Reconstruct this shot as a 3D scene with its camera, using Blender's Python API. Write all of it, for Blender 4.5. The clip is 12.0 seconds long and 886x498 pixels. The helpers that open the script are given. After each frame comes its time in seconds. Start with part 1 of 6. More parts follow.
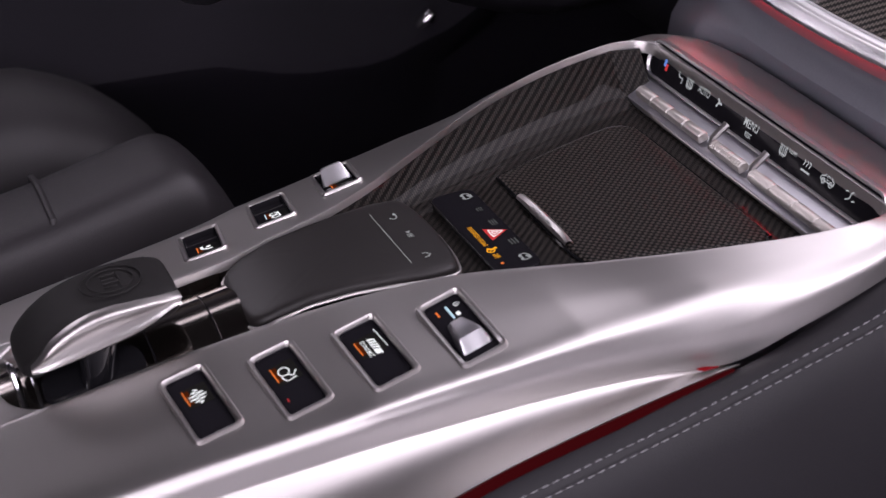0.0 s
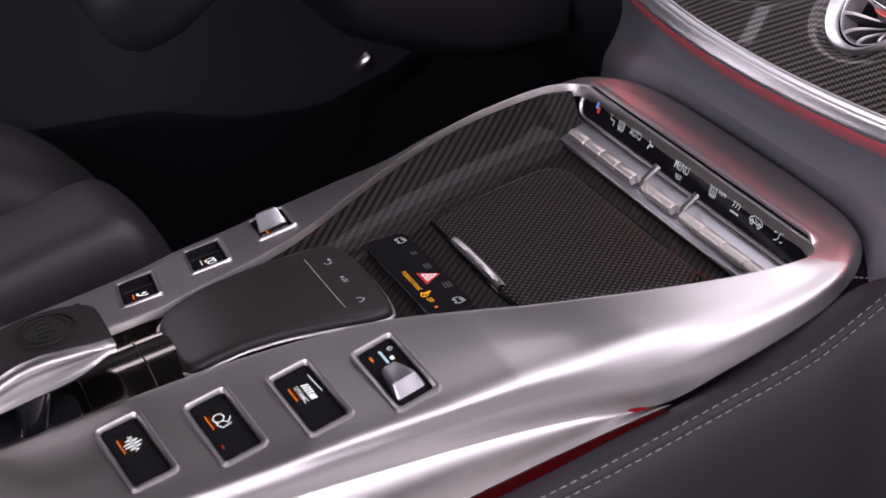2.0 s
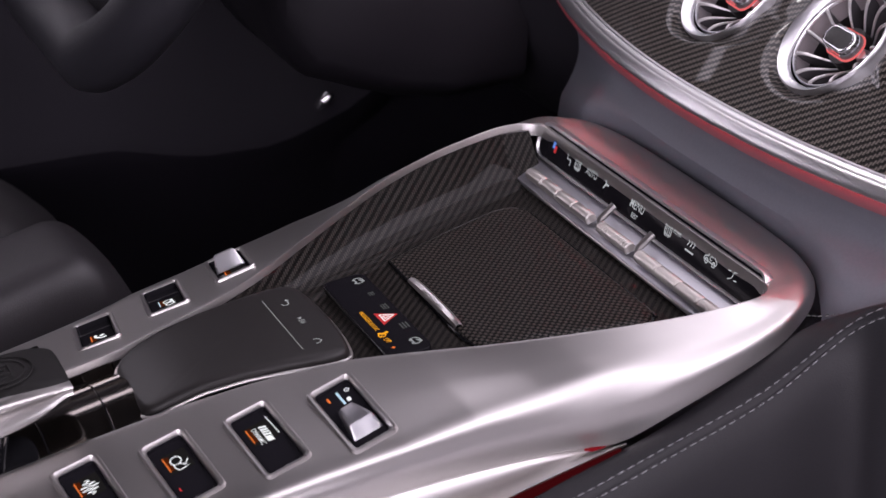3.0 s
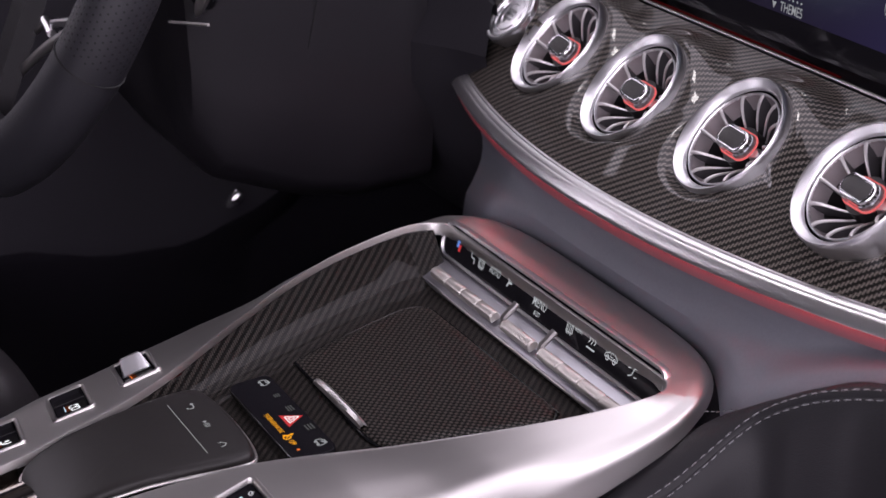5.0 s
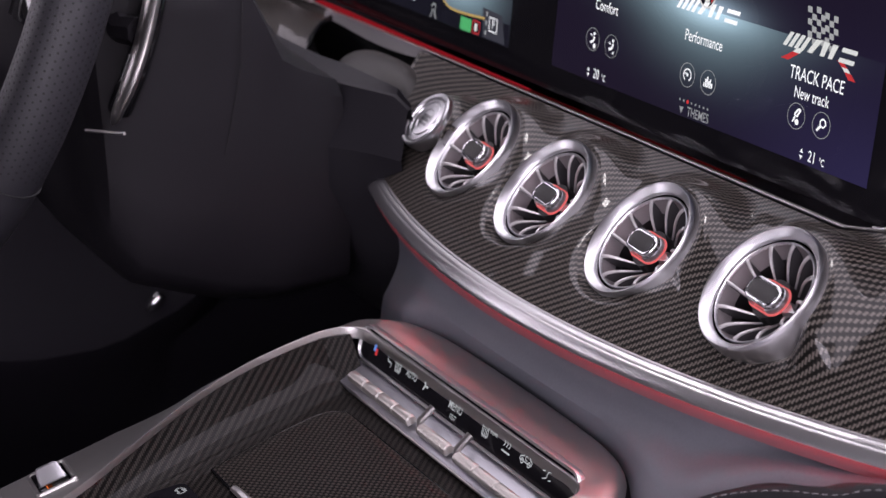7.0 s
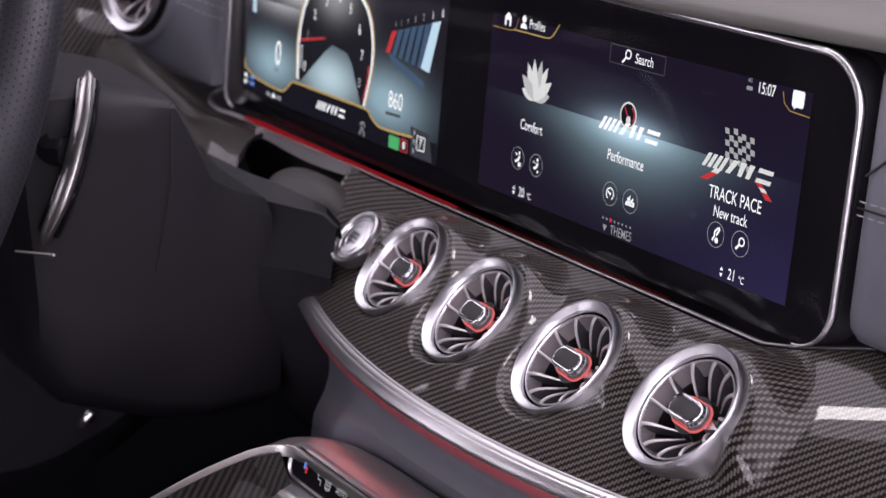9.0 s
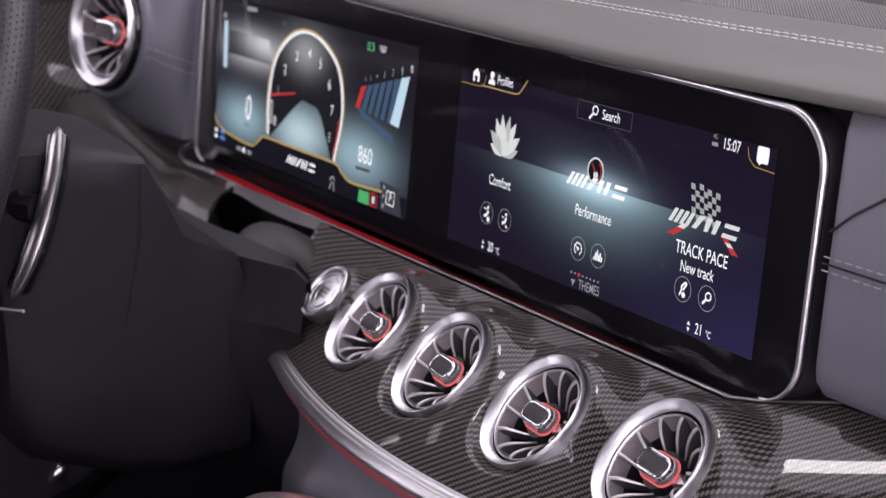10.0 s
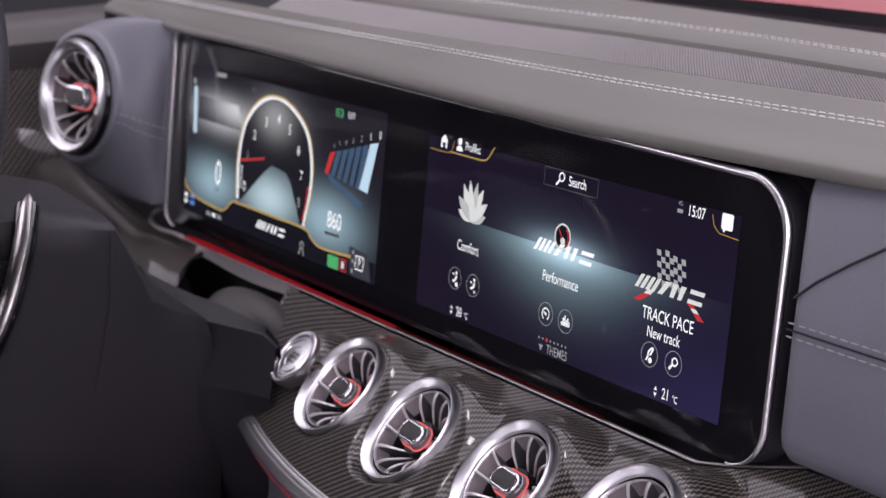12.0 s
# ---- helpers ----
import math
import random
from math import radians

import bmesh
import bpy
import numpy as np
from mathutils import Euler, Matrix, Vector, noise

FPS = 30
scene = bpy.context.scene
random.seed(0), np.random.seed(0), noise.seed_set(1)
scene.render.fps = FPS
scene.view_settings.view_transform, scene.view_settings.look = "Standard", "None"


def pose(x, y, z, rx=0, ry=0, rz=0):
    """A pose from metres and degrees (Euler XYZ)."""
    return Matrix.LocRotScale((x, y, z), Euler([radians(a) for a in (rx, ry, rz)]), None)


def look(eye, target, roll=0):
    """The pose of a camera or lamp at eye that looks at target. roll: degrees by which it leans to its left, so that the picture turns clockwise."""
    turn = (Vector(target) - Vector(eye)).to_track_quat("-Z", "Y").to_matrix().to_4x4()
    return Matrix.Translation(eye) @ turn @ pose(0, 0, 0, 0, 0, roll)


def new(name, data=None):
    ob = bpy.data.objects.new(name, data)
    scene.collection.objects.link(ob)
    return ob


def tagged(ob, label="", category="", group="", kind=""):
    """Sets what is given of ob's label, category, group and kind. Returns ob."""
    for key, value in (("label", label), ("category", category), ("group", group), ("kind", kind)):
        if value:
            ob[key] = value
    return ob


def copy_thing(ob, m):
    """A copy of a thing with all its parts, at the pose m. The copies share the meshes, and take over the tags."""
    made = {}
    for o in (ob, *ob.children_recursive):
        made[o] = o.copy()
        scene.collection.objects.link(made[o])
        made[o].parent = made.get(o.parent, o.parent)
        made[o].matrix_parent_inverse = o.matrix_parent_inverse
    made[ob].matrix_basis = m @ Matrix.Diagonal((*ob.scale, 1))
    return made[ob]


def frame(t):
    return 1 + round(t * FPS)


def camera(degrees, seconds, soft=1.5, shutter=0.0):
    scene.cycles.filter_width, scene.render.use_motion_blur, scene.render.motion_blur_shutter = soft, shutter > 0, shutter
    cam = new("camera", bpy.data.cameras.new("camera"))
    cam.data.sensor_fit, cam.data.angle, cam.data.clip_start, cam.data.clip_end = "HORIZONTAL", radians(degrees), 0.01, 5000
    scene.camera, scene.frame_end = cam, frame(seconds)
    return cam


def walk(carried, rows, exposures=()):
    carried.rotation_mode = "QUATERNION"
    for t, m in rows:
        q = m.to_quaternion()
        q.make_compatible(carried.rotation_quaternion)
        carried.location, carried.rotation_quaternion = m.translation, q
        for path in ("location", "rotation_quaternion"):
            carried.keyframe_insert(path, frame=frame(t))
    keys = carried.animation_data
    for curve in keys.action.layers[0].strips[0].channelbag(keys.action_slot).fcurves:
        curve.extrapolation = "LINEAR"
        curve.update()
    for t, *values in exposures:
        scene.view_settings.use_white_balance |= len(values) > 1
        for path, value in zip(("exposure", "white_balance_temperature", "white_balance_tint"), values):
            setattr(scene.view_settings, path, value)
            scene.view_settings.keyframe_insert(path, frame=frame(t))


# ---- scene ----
cam = camera(26.87, 12.0)
cam.data.dof.use_dof = True
cam.data.dof.focus_distance = 0.985
cam.data.dof.aperture_fstop = 13.0
PATH = [
    (0, (0.7790, -0.6360, 1.0156), (-0.0490, -0.3251, 0.5489), -2.98),
    (0.5, (0.7802, -0.6347, 1.0170), (-0.0476, -0.3228, 0.5507), -2.98),
    (1, (0.7817, -0.6331, 1.0187), (-0.0450, -0.3152, 0.5545), -2.95),
    (1.5, (0.7840, -0.6314, 1.0210), (-0.0418, -0.3030, 0.5625), -2.83),
    (2, (0.7863, -0.6296, 1.0236), (-0.0386, -0.2903, 0.5717), -2.78),
    (2.5, (0.7887, -0.6275, 1.0263), (-0.0359, -0.2787, 0.5811), -2.66),
    (3, (0.7910, -0.6254, 1.0291), (-0.0337, -0.2664, 0.5922), -2.60),
    (5, (0.8014, -0.6176, 1.0405), (-0.0221, -0.2122, 0.6436), -2.30),
    (5.5, (0.8039, -0.6158, 1.0433), (-0.0191, -0.1998, 0.6566), -2.24),
    (6, (0.8062, -0.6142, 1.0462), (-0.0166, -0.1876, 0.6706), -2.18),
    (6.5, (0.8086, -0.6130, 1.0491), (-0.0138, -0.1766, 0.6841), -2.14),
    (7, (0.8113, -0.6120, 1.0522), (-0.0099, -0.1642, 0.6984), -2.08),
    (9, (0.8220, -0.6100, 1.0646), (0.0025, -0.1233, 0.7618), -1.89),
    (9.5, (0.8243, -0.6096, 1.0671), (0.0053, -0.1145, 0.7768), -1.87),
    (10, (0.8264, -0.6094, 1.0696), (0.0084, -0.1060, 0.7913), -1.82),
    (10.5, (0.8285, -0.6093, 1.0722), (0.0108, -0.0993, 0.8052), -1.81),
    (11, (0.8304, -0.6095, 1.0745), (0.0133, -0.0931, 0.8182), -1.76),
    (11.5, (0.8314, -0.6101, 1.0760), (0.0150, -0.0896, 0.8260), -1.76),
    (12, (0.8319, -0.6106, 1.0766), (0.0159, -0.0891, 0.8273), -1.78),
]
walk(cam, [(t, look(eye, target, roll)) for t, eye, target, roll in PATH])

# ---- light: a studio with large soft lamps round the car ----
world = bpy.data.worlds.new("studio_world")
scene.world = world
world.use_nodes = True
world.node_tree.nodes["Background"].inputs[0].default_value = (0.62, 0.60, 0.64, 1)
world.node_tree.nodes["Background"].inputs[1].default_value = 0.10


def softbox(name, eye, target, width, height, power, tint):
    lamp = bpy.data.lights.new(name, "AREA")
    lamp.shape, lamp.size, lamp.size_y = "RECTANGLE", width, height
    lamp.energy, lamp.color = power, tint
    ob = new(name, lamp)
    ob.matrix_world = look(eye, target)
    return ob


TINT = (1.0, 0.897, 1.040)
softbox("ceiling_softbox", (0.0, 0.0, 3.9), (0.0, 0.001, 0.0), 9.0, 9.0, 445, TINT)
softbox("front_softbox", (0.8, 1.9, 2.8), (0.1, -0.1, 0.7), 3.2, 1.8, 72, TINT)
softbox("left_softbox", (-2.8, -2.15, 1.9), (0.0, -0.2, 0.75), 2.7, 1.9, 60, TINT)
softbox("left_strip", (-1.66, -0.56, 3.43), (-0.2, -0.05, 0.75), 0.24, 0.40, 5, (1.0, 0.93, 0.94))
softbox("right_softbox", (2.6, 0.5, 2.1), (-0.2, 0.0, 0.8), 2.4, 1.4, 41, TINT)
softbox("rear_softbox", (2.2, -2.1, 1.35), (-0.3, -0.1, 0.8), 2.6, 1.4, 58, TINT)

# ---- materials ----
def material(name, color=(0.5, 0.5, 0.5), rough=0.5, metal=0.0, coat=0.0, coat_rough=0.03, grain=0.0, grain_size=800.0,
             bump=0.0, bump_size=900.0, spec=0.5, sheen=0.0):
    """A plain surface with grain in its colour and gloss, and a fine relief."""
    mat = bpy.data.materials.new(name)
    mat.use_nodes = True
    tree = mat.node_tree
    bsdf = tree.nodes["Principled BSDF"]
    bsdf.inputs["Base Color"].default_value = (*color, 1)
    bsdf.inputs["Roughness"].default_value = rough
    bsdf.inputs["Metallic"].default_value = metal
    bsdf.inputs["Coat Weight"].default_value = coat
    bsdf.inputs["Coat Roughness"].default_value = coat_rough
    bsdf.inputs["Specular IOR Level"].default_value = spec
    bsdf.inputs["Sheen Weight"].default_value = sheen
    where = tree.nodes.new("ShaderNodeTexCoord")
    if grain:
        fine = tree.nodes.new("ShaderNodeTexNoise")
        fine.inputs["Scale"].default_value = grain_size
        fine.inputs["Detail"].default_value = 3
        wide = tree.nodes.new("ShaderNodeTexNoise")
        wide.inputs["Scale"].default_value = 14
        wide.inputs["Detail"].default_value = 4
        both = tree.nodes.new("ShaderNodeMath")
        both.operation = "ADD"
        tone = tree.nodes.new("ShaderNodeMapRange")
        tone.inputs["From Min"].default_value, tone.inputs["From Max"].default_value = 0.6, 1.4
        tone.inputs["To Min"].default_value, tone.inputs["To Max"].default_value = 1 - grain, 1 + grain
        mix = tree.nodes.new("ShaderNodeVectorMath")
        mix.operation = "SCALE"
        mix.inputs[0].default_value = color
        gloss = tree.nodes.new("ShaderNodeMath")
        gloss.operation = "MULTIPLY"
        gloss.inputs[1].default_value = rough
        link = tree.links.new
        link(where.outputs["Object"], fine.inputs["Vector"])
        link(where.outputs["Object"], wide.inputs["Vector"])
        link(fine.outputs["Fac"], both.inputs[0])
        link(wide.outputs["Fac"], both.inputs[1])
        link(both.outputs[0], tone.inputs["Value"])
        link(tone.outputs[0], mix.inputs["Scale"])
        link(mix.outputs[0], bsdf.inputs["Base Color"])
        link(tone.outputs[0], gloss.inputs[0])
        link(gloss.outputs[0], bsdf.inputs["Roughness"])
    if bump:
        cells = tree.nodes.new("ShaderNodeTexVoronoi")
        cells.inputs["Scale"].default_value = bump_size
        low = tree.nodes.new("ShaderNodeBump")
        low.inputs["Strength"].default_value = bump
        low.inputs["Distance"].default_value = 0.0004
        tree.links.new(where.outputs["Object"], cells.inputs["Vector"])
        tree.links.new(cells.outputs["Distance"], low.inputs["Height"])
        tree.links.new(low.outputs[0], bsdf.inputs["Normal"])
    return mat


def math_node(tree, op, a, b=None):
    node = tree.nodes.new("ShaderNodeMath")
    node.operation = op
    for slot, value in ((0, a), (1, b)):
        if isinstance(value, (int, float)):
            node.inputs[slot].default_value = value
        elif value is not None:
            tree.links.new(value, node.inputs[slot])
    return node.outputs[0]


def carbon_fibre(name, tow=0.0021, warp=0.012, weft=0.085, rough=0.42, coat=1.0, turn=0.0, over_under=2.0, spec=0.25):
    """A two by two twill of dark tows under clear lacquer; the map's units are metres."""
    mat = bpy.data.materials.new(name)
    mat.use_nodes = True
    tree = mat.node_tree
    bsdf = tree.nodes["Principled BSDF"]
    uv = tree.nodes.new("ShaderNodeUVMap")
    split = tree.nodes.new("ShaderNodeSeparateXYZ")
    tree.links.new(uv.outputs[0], split.inputs[0])
    ca, sa = math.cos(radians(turn)), math.sin(radians(turn))
    along = math_node(tree, "ADD", math_node(tree, "MULTIPLY", split.outputs[0], ca), math_node(tree, "MULTIPLY", split.outputs[1], sa))
    cross = math_node(tree, "SUBTRACT", math_node(tree, "MULTIPLY", split.outputs[1], ca), math_node(tree, "MULTIPLY", split.outputs[0], sa))
    u = math_node(tree, "DIVIDE", math_node(tree, "ADD", along, cross), tow * 1.4142)
    v = math_node(tree, "DIVIDE", math_node(tree, "SUBTRACT", along, cross), tow * 1.4142)
    i, j = math_node(tree, "FLOOR", u), math_node(tree, "FLOOR", v)
    step = math_node(tree, "FLOORED_MODULO", math_node(tree, "SUBTRACT", i, j), over_under * 2)
    over = math_node(tree, "LESS_THAN", step, over_under)
    fu = math_node(tree, "SUBTRACT", math_node(tree, "FRACT", u), 0.5)
    fv = math_node(tree, "SUBTRACT", math_node(tree, "FRACT", v), 0.5)
    du, dv = math_node(tree, "MULTIPLY", fu, fu), math_node(tree, "MULTIPLY", fv, fv)
    pick = tree.nodes.new("ShaderNodeMix")
    tree.links.new(over, pick.inputs["Factor"])
    tree.links.new(dv, pick.inputs["A"])
    tree.links.new(du, pick.inputs["B"])
    height = math_node(tree, "SUBTRACT", 0.25, pick.outputs["Result"])
    low = tree.nodes.new("ShaderNodeBump")
    low.inputs["Strength"].default_value = 0.45
    low.inputs["Distance"].default_value = 0.0006
    tree.links.new(height, low.inputs["Height"])
    tree.links.new(low.outputs[0], bsdf.inputs["Normal"])
    # strands along each tow
    strand = tree.nodes.new("ShaderNodeTexNoise")
    strand.inputs["Scale"].default_value = 900
    tree.links.new(uv.outputs[0], strand.inputs["Vector"])
    tone = tree.nodes.new("ShaderNodeMapRange")
    tree.links.new(over, tone.inputs["Value"])
    tone.inputs["To Min"].default_value, tone.inputs["To Max"].default_value = weft, warp
    shade = math_node(tree, "MULTIPLY", tone.outputs[0], math_node(tree, "ADD", math_node(tree, "MULTIPLY", height, 3.6), 0.10))
    shade = math_node(tree, "MULTIPLY", shade, math_node(tree, "ADD", strand.outputs["Fac"], 0.5))
    rgb = tree.nodes.new("ShaderNodeCombineColor")
    for n, gain in enumerate((1.14, 1.0, 0.87)):
        tree.links.new(math_node(tree, "MULTIPLY", shade, gain), rgb.inputs[n])
    tree.links.new(rgb.outputs[0], bsdf.inputs["Base Color"])
    bsdf.inputs["Roughness"].default_value = rough
    bsdf.inputs["Specular IOR Level"].default_value = spec
    bsdf.inputs["Coat Weight"].default_value = coat
    bsdf.inputs["Coat Roughness"].default_value = 0.03
    return mat


def glow(name, color, strength):
    mat = bpy.data.materials.new(name)
    mat.use_nodes = True
    tree = mat.node_tree
    tree.nodes.remove(tree.nodes["Principled BSDF"])
    lit = tree.nodes.new("ShaderNodeEmission")
    lit.inputs[0].default_value, lit.inputs[1].default_value = (*color, 1), strength
    tree.links.new(lit.outputs[0], tree.nodes["Material Output"].inputs[0])
    return mat


def lit_plastic(name, color, light, strength):
    """A translucent strip; emission stands for the lamp behind it and its glow."""
    mat = material(name, color, 0.5, grain=0.05)
    bsdf = mat.node_tree.nodes["Principled BSDF"]
    bsdf.inputs["Emission Color"].default_value, bsdf.inputs["Emission Strength"].default_value = (*light, 1), strength
    return mat


def clear_cover(name, ior=1.45, rough=0.02):
    """A clear pane: seen through, with its gloss by Fresnel."""
    mat = bpy.data.materials.new(name)
    mat.use_nodes = True
    tree = mat.node_tree
    tree.nodes.remove(tree.nodes["Principled BSDF"])
    mix, see = tree.nodes.new("ShaderNodeMixShader"), tree.nodes.new("ShaderNodeBsdfTransparent")
    shine, edge = tree.nodes.new("ShaderNodeBsdfGlossy"), tree.nodes.new("ShaderNodeFresnel")
    shine.inputs["Roughness"].default_value, edge.inputs[0].default_value = rough, ior
    tree.links.new(edge.outputs[0], mix.inputs[0])
    tree.links.new(see.outputs[0], mix.inputs[1])
    tree.links.new(shine.outputs[0], mix.inputs[2])
    tree.links.new(mix.outputs[0], tree.nodes["Material Output"].inputs[0])
    return mat


SATIN = material("satin_silver", (0.515, 0.50, 0.488), 0.36, 1.0, grain=0.03, grain_size=2500)
SATIN_DARK = material("satin_silver_dark", (0.33, 0.33, 0.34), 0.40, 1.0, grain=0.03)
CHROME = material("polished_chrome", (0.80, 0.80, 0.82), 0.12, 1.0)
RING = material("brushed_aluminium", (0.70, 0.70, 0.715), 0.30, 1.0, grain=0.05, grain_size=1800)
KEY = material("knurled_aluminium", (0.50, 0.475, 0.445), 0.40, 0.7, grain=0.05)
BLADE = material("vent_blade_silver", (0.64, 0.62, 0.62), 0.42, 0.7, grain=0.04)
PIANO = material("gloss_black", (0.006, 0.006, 0.007), 0.06, spec=0.5)
GLASSY = material("black_glass", (0.009, 0.0085, 0.0105), 0.06, spec=0.12)
SMOKE = material("smoked_chrome", (0.42, 0.385, 0.355), 0.11, 1.0, grain=0.03)
CARBON = carbon_fibre("carbon_twill", 0.0015, 0.008, 0.120, turn=45, coat=0.85, spec=0.15)
CARBON_TRAY = carbon_fibre("carbon_twill_tray", 0.0014, 0.004, 0.027, turn=45, coat=0.10, spec=0.06)
CARBON_LID = carbon_fibre("carbon_weave_lid", 0.0021, 0.001, 0.055, coat=0.10, turn=90, over_under=1.0, spec=0.06)
HIDE = material("grey_nappa_leather", (0.138, 0.141, 0.164), 0.46, bump=0.10, bump_size=1500, grain=0.10, grain_size=600)
HIDE_TOP = material("grey_dash_leather", (0.111, 0.109, 0.096), 0.5, bump=0.12, bump_size=1500, grain=0.10, grain_size=600)
HIDE_DARK = material("black_nappa_leather", (0.0145, 0.0138, 0.0160), 0.5, spec=0.3, bump=0.3, bump_size=1400, grain=0.12, grain_size=500)
RIM_HIDE = material("wheel_leather", (0.0150, 0.0146, 0.0188), 0.5, bump=0.3, bump_size=1400, grain=0.12, grain_size=500)
SEAT_HIDE = material("seat_leather", (0.0145, 0.0130, 0.0148), 0.55, bump=0.3, bump_size=1200, grain=0.12, grain_size=500)
THREAD = material("pale_thread", (0.29, 0.29, 0.30), 0.7, grain=0.1)
THREAD_TOP = material("dash_thread", (0.58, 0.57, 0.56), 0.7, grain=0.1)
THREAD_GREY = material("grey_thread", (0.11, 0.11, 0.11), 0.7, grain=0.1)
PLASTIC = material("black_soft_plastic", (0.013, 0.012, 0.0155), 0.55, spec=0.35, bump=0.2, bump_size=1800, grain=0.15)
COWL = material("charcoal_soft_plastic", (0.010, 0.009, 0.0115), 0.5, spec=0.25, bump=0.2, bump_size=1800, grain=0.15)
PAD = material("soft_touch_coating", (0.013, 0.0118, 0.0115), 0.45, spec=0.28, grain=0.08, grain_size=2000)
RUBBER = material("lever_leather", (0.0085, 0.008, 0.008), 0.6, spec=0.22, bump=0.35, bump_size=2200, grain=0.1)
CARPET = material("black_carpet", (0.15, 0.14, 0.165), 0.95, bump=0.5, bump_size=700, grain=0.3)
MESHED = material("dark_mesh", (0.06, 0.058, 0.058), 0.5, 0.2, bump=0.8, bump_size=2600)
GRILLE = material("grille_weave", (0.19, 0.18, 0.175), 0.6, grain=0.1, grain_size=1500)
RAIL = material("taupe_rail_leather", (0.042, 0.039, 0.037), 0.5, bump=0.1, bump_size=1500, grain=0.1, grain_size=600)
LIP = material("grey_satin_lip", (0.36, 0.35, 0.35), 0.42, 0.3, grain=0.05)
GAP = material("black_gap", (0.004, 0.004, 0.005), 0.7, grain=0.1)
PAINT = material("red_car_paint", (0.20, 0.008, 0.011), 0.32, coat=0.25, grain=0.05)
STUDIO = material("studio_wall", (0.045, 0.044, 0.050), 0.8, grain=0.08, grain_size=3)
STUDIO_FLOOR = material("studio_floor", (0.50, 0.49, 0.50), 0.5, grain=0.12, grain_size=4)
HEADLINER = material("dark_headliner", (0.03, 0.03, 0.03), 0.9, grain=0.1)
BEZEL = material("bright_bezel", (0.86, 0.85, 0.86), 0.34, 1.0)
LED = glow("red_led", (1.0, 0.02, 0.04), 10.0)
GUIDE_GLOW = lit_plastic("red_guide_glow", (0.16, 0.08, 0.09), (1.0, 0.04, 0.10), 0.055)
CLIM_WHITE = glow("climate_sign", (0.92, 0.94, 1.0), 0.48)
LEDGE = material("ledge_silver", (0.46, 0.46, 0.49), 0.34, 0.8, grain=0.04)
GLOW_BAND = glow("red_glow_band", (1.0, 0.06, 0.09), 0.042)
DOOR = material("black_door_plastic", (0.013, 0.012, 0.016), 0.6, spec=0.1, bump=0.2, bump_size=1500, grain=0.2)
CRYSTAL = material("crystal_silver", (0.60, 0.60, 0.62), 0.32, 1.0)
AMBIENT = glow("ambient_red_light", (1.0, 0.035, 0.06), 0.20)
AMBIENT_SOFT = glow("ambient_red_soft", (1.0, 0.035, 0.055), 0.03)
WHITE = glow("white_icon", (0.95, 0.95, 1.0), 1.1)
DIM = glow("dim_icon", (0.75, 0.76, 0.8), 0.42)
FAINT = glow("faint_icon", (0.5, 0.5, 0.52), 0.16)
ORANGE = glow("orange_bar", (1.0, 0.22, 0.05), 0.9)
AMBER = glow("amber_lamp", (1.0, 0.42, 0.02), 1.1)
AMBER_LINE = glow("amber_line", (0.85, 0.50, 0.12), 0.55)
REDMARK = glow("red_mark", (0.85, 0.06, 0.07), 0.65)
GREENMARK = glow("green_mark", (0.12, 0.62, 0.22), 0.7)
BLUEMARK = glow("blue_mark", (0.18, 0.35, 0.95), 0.7)
ICE = glow("ice_blue", (0.58, 0.77, 0.93), 0.95)
COVER = clear_cover("display_glass", 1.3)

# ---- building tools ----
def part(name, bm, mat, parent=None, label="", sharp=40, m=None, keep=False):
    """Links a bmesh as one mesh object, under a thing or a part where one is given."""
    if not keep:
        bmesh.ops.recalc_face_normals(bm, faces=bm.faces[:])
    me = bpy.data.meshes.new(name)
    bm.to_mesh(me)
    bm.free()
    me.polygons.foreach_set("use_smooth", [True] * len(me.polygons))
    me.set_sharp_from_angle(angle=radians(sharp))
    me.materials.append(mat)
    ob = new(name, me)
    if parent is not None:
        ob.parent = parent
        if m is not None:
            ob.matrix_basis = m
    elif m is not None:
        ob.matrix_world = m
    if label:
        ob["label"] = label
    return ob


def thing(name, label, category, group="", kind="", m=None):
    ob = new(name)
    ob.empty_display_size = 0.02
    if m is not None:
        ob.matrix_world = m
    return tagged(ob, label, category, group, kind)


def spline(points, n):
    """A smooth curve through the points, n places even along their count."""
    p = np.array(points, float)
    q = np.vstack([2 * p[0] - p[1], p, 2 * p[-1] - p[-2]])
    out = []
    for s in np.linspace(0, len(p) - 1, n):
        k = min(int(s), len(p) - 2)
        f = s - k
        a, b, c, d = q[k:k + 4]
        out.append(0.5 * (2 * b + (c - a) * f + (2 * a - 5 * b + 4 * c - d) * f * f + (3 * b - a - 3 * c + d) * f**3))
    return np.array(out)


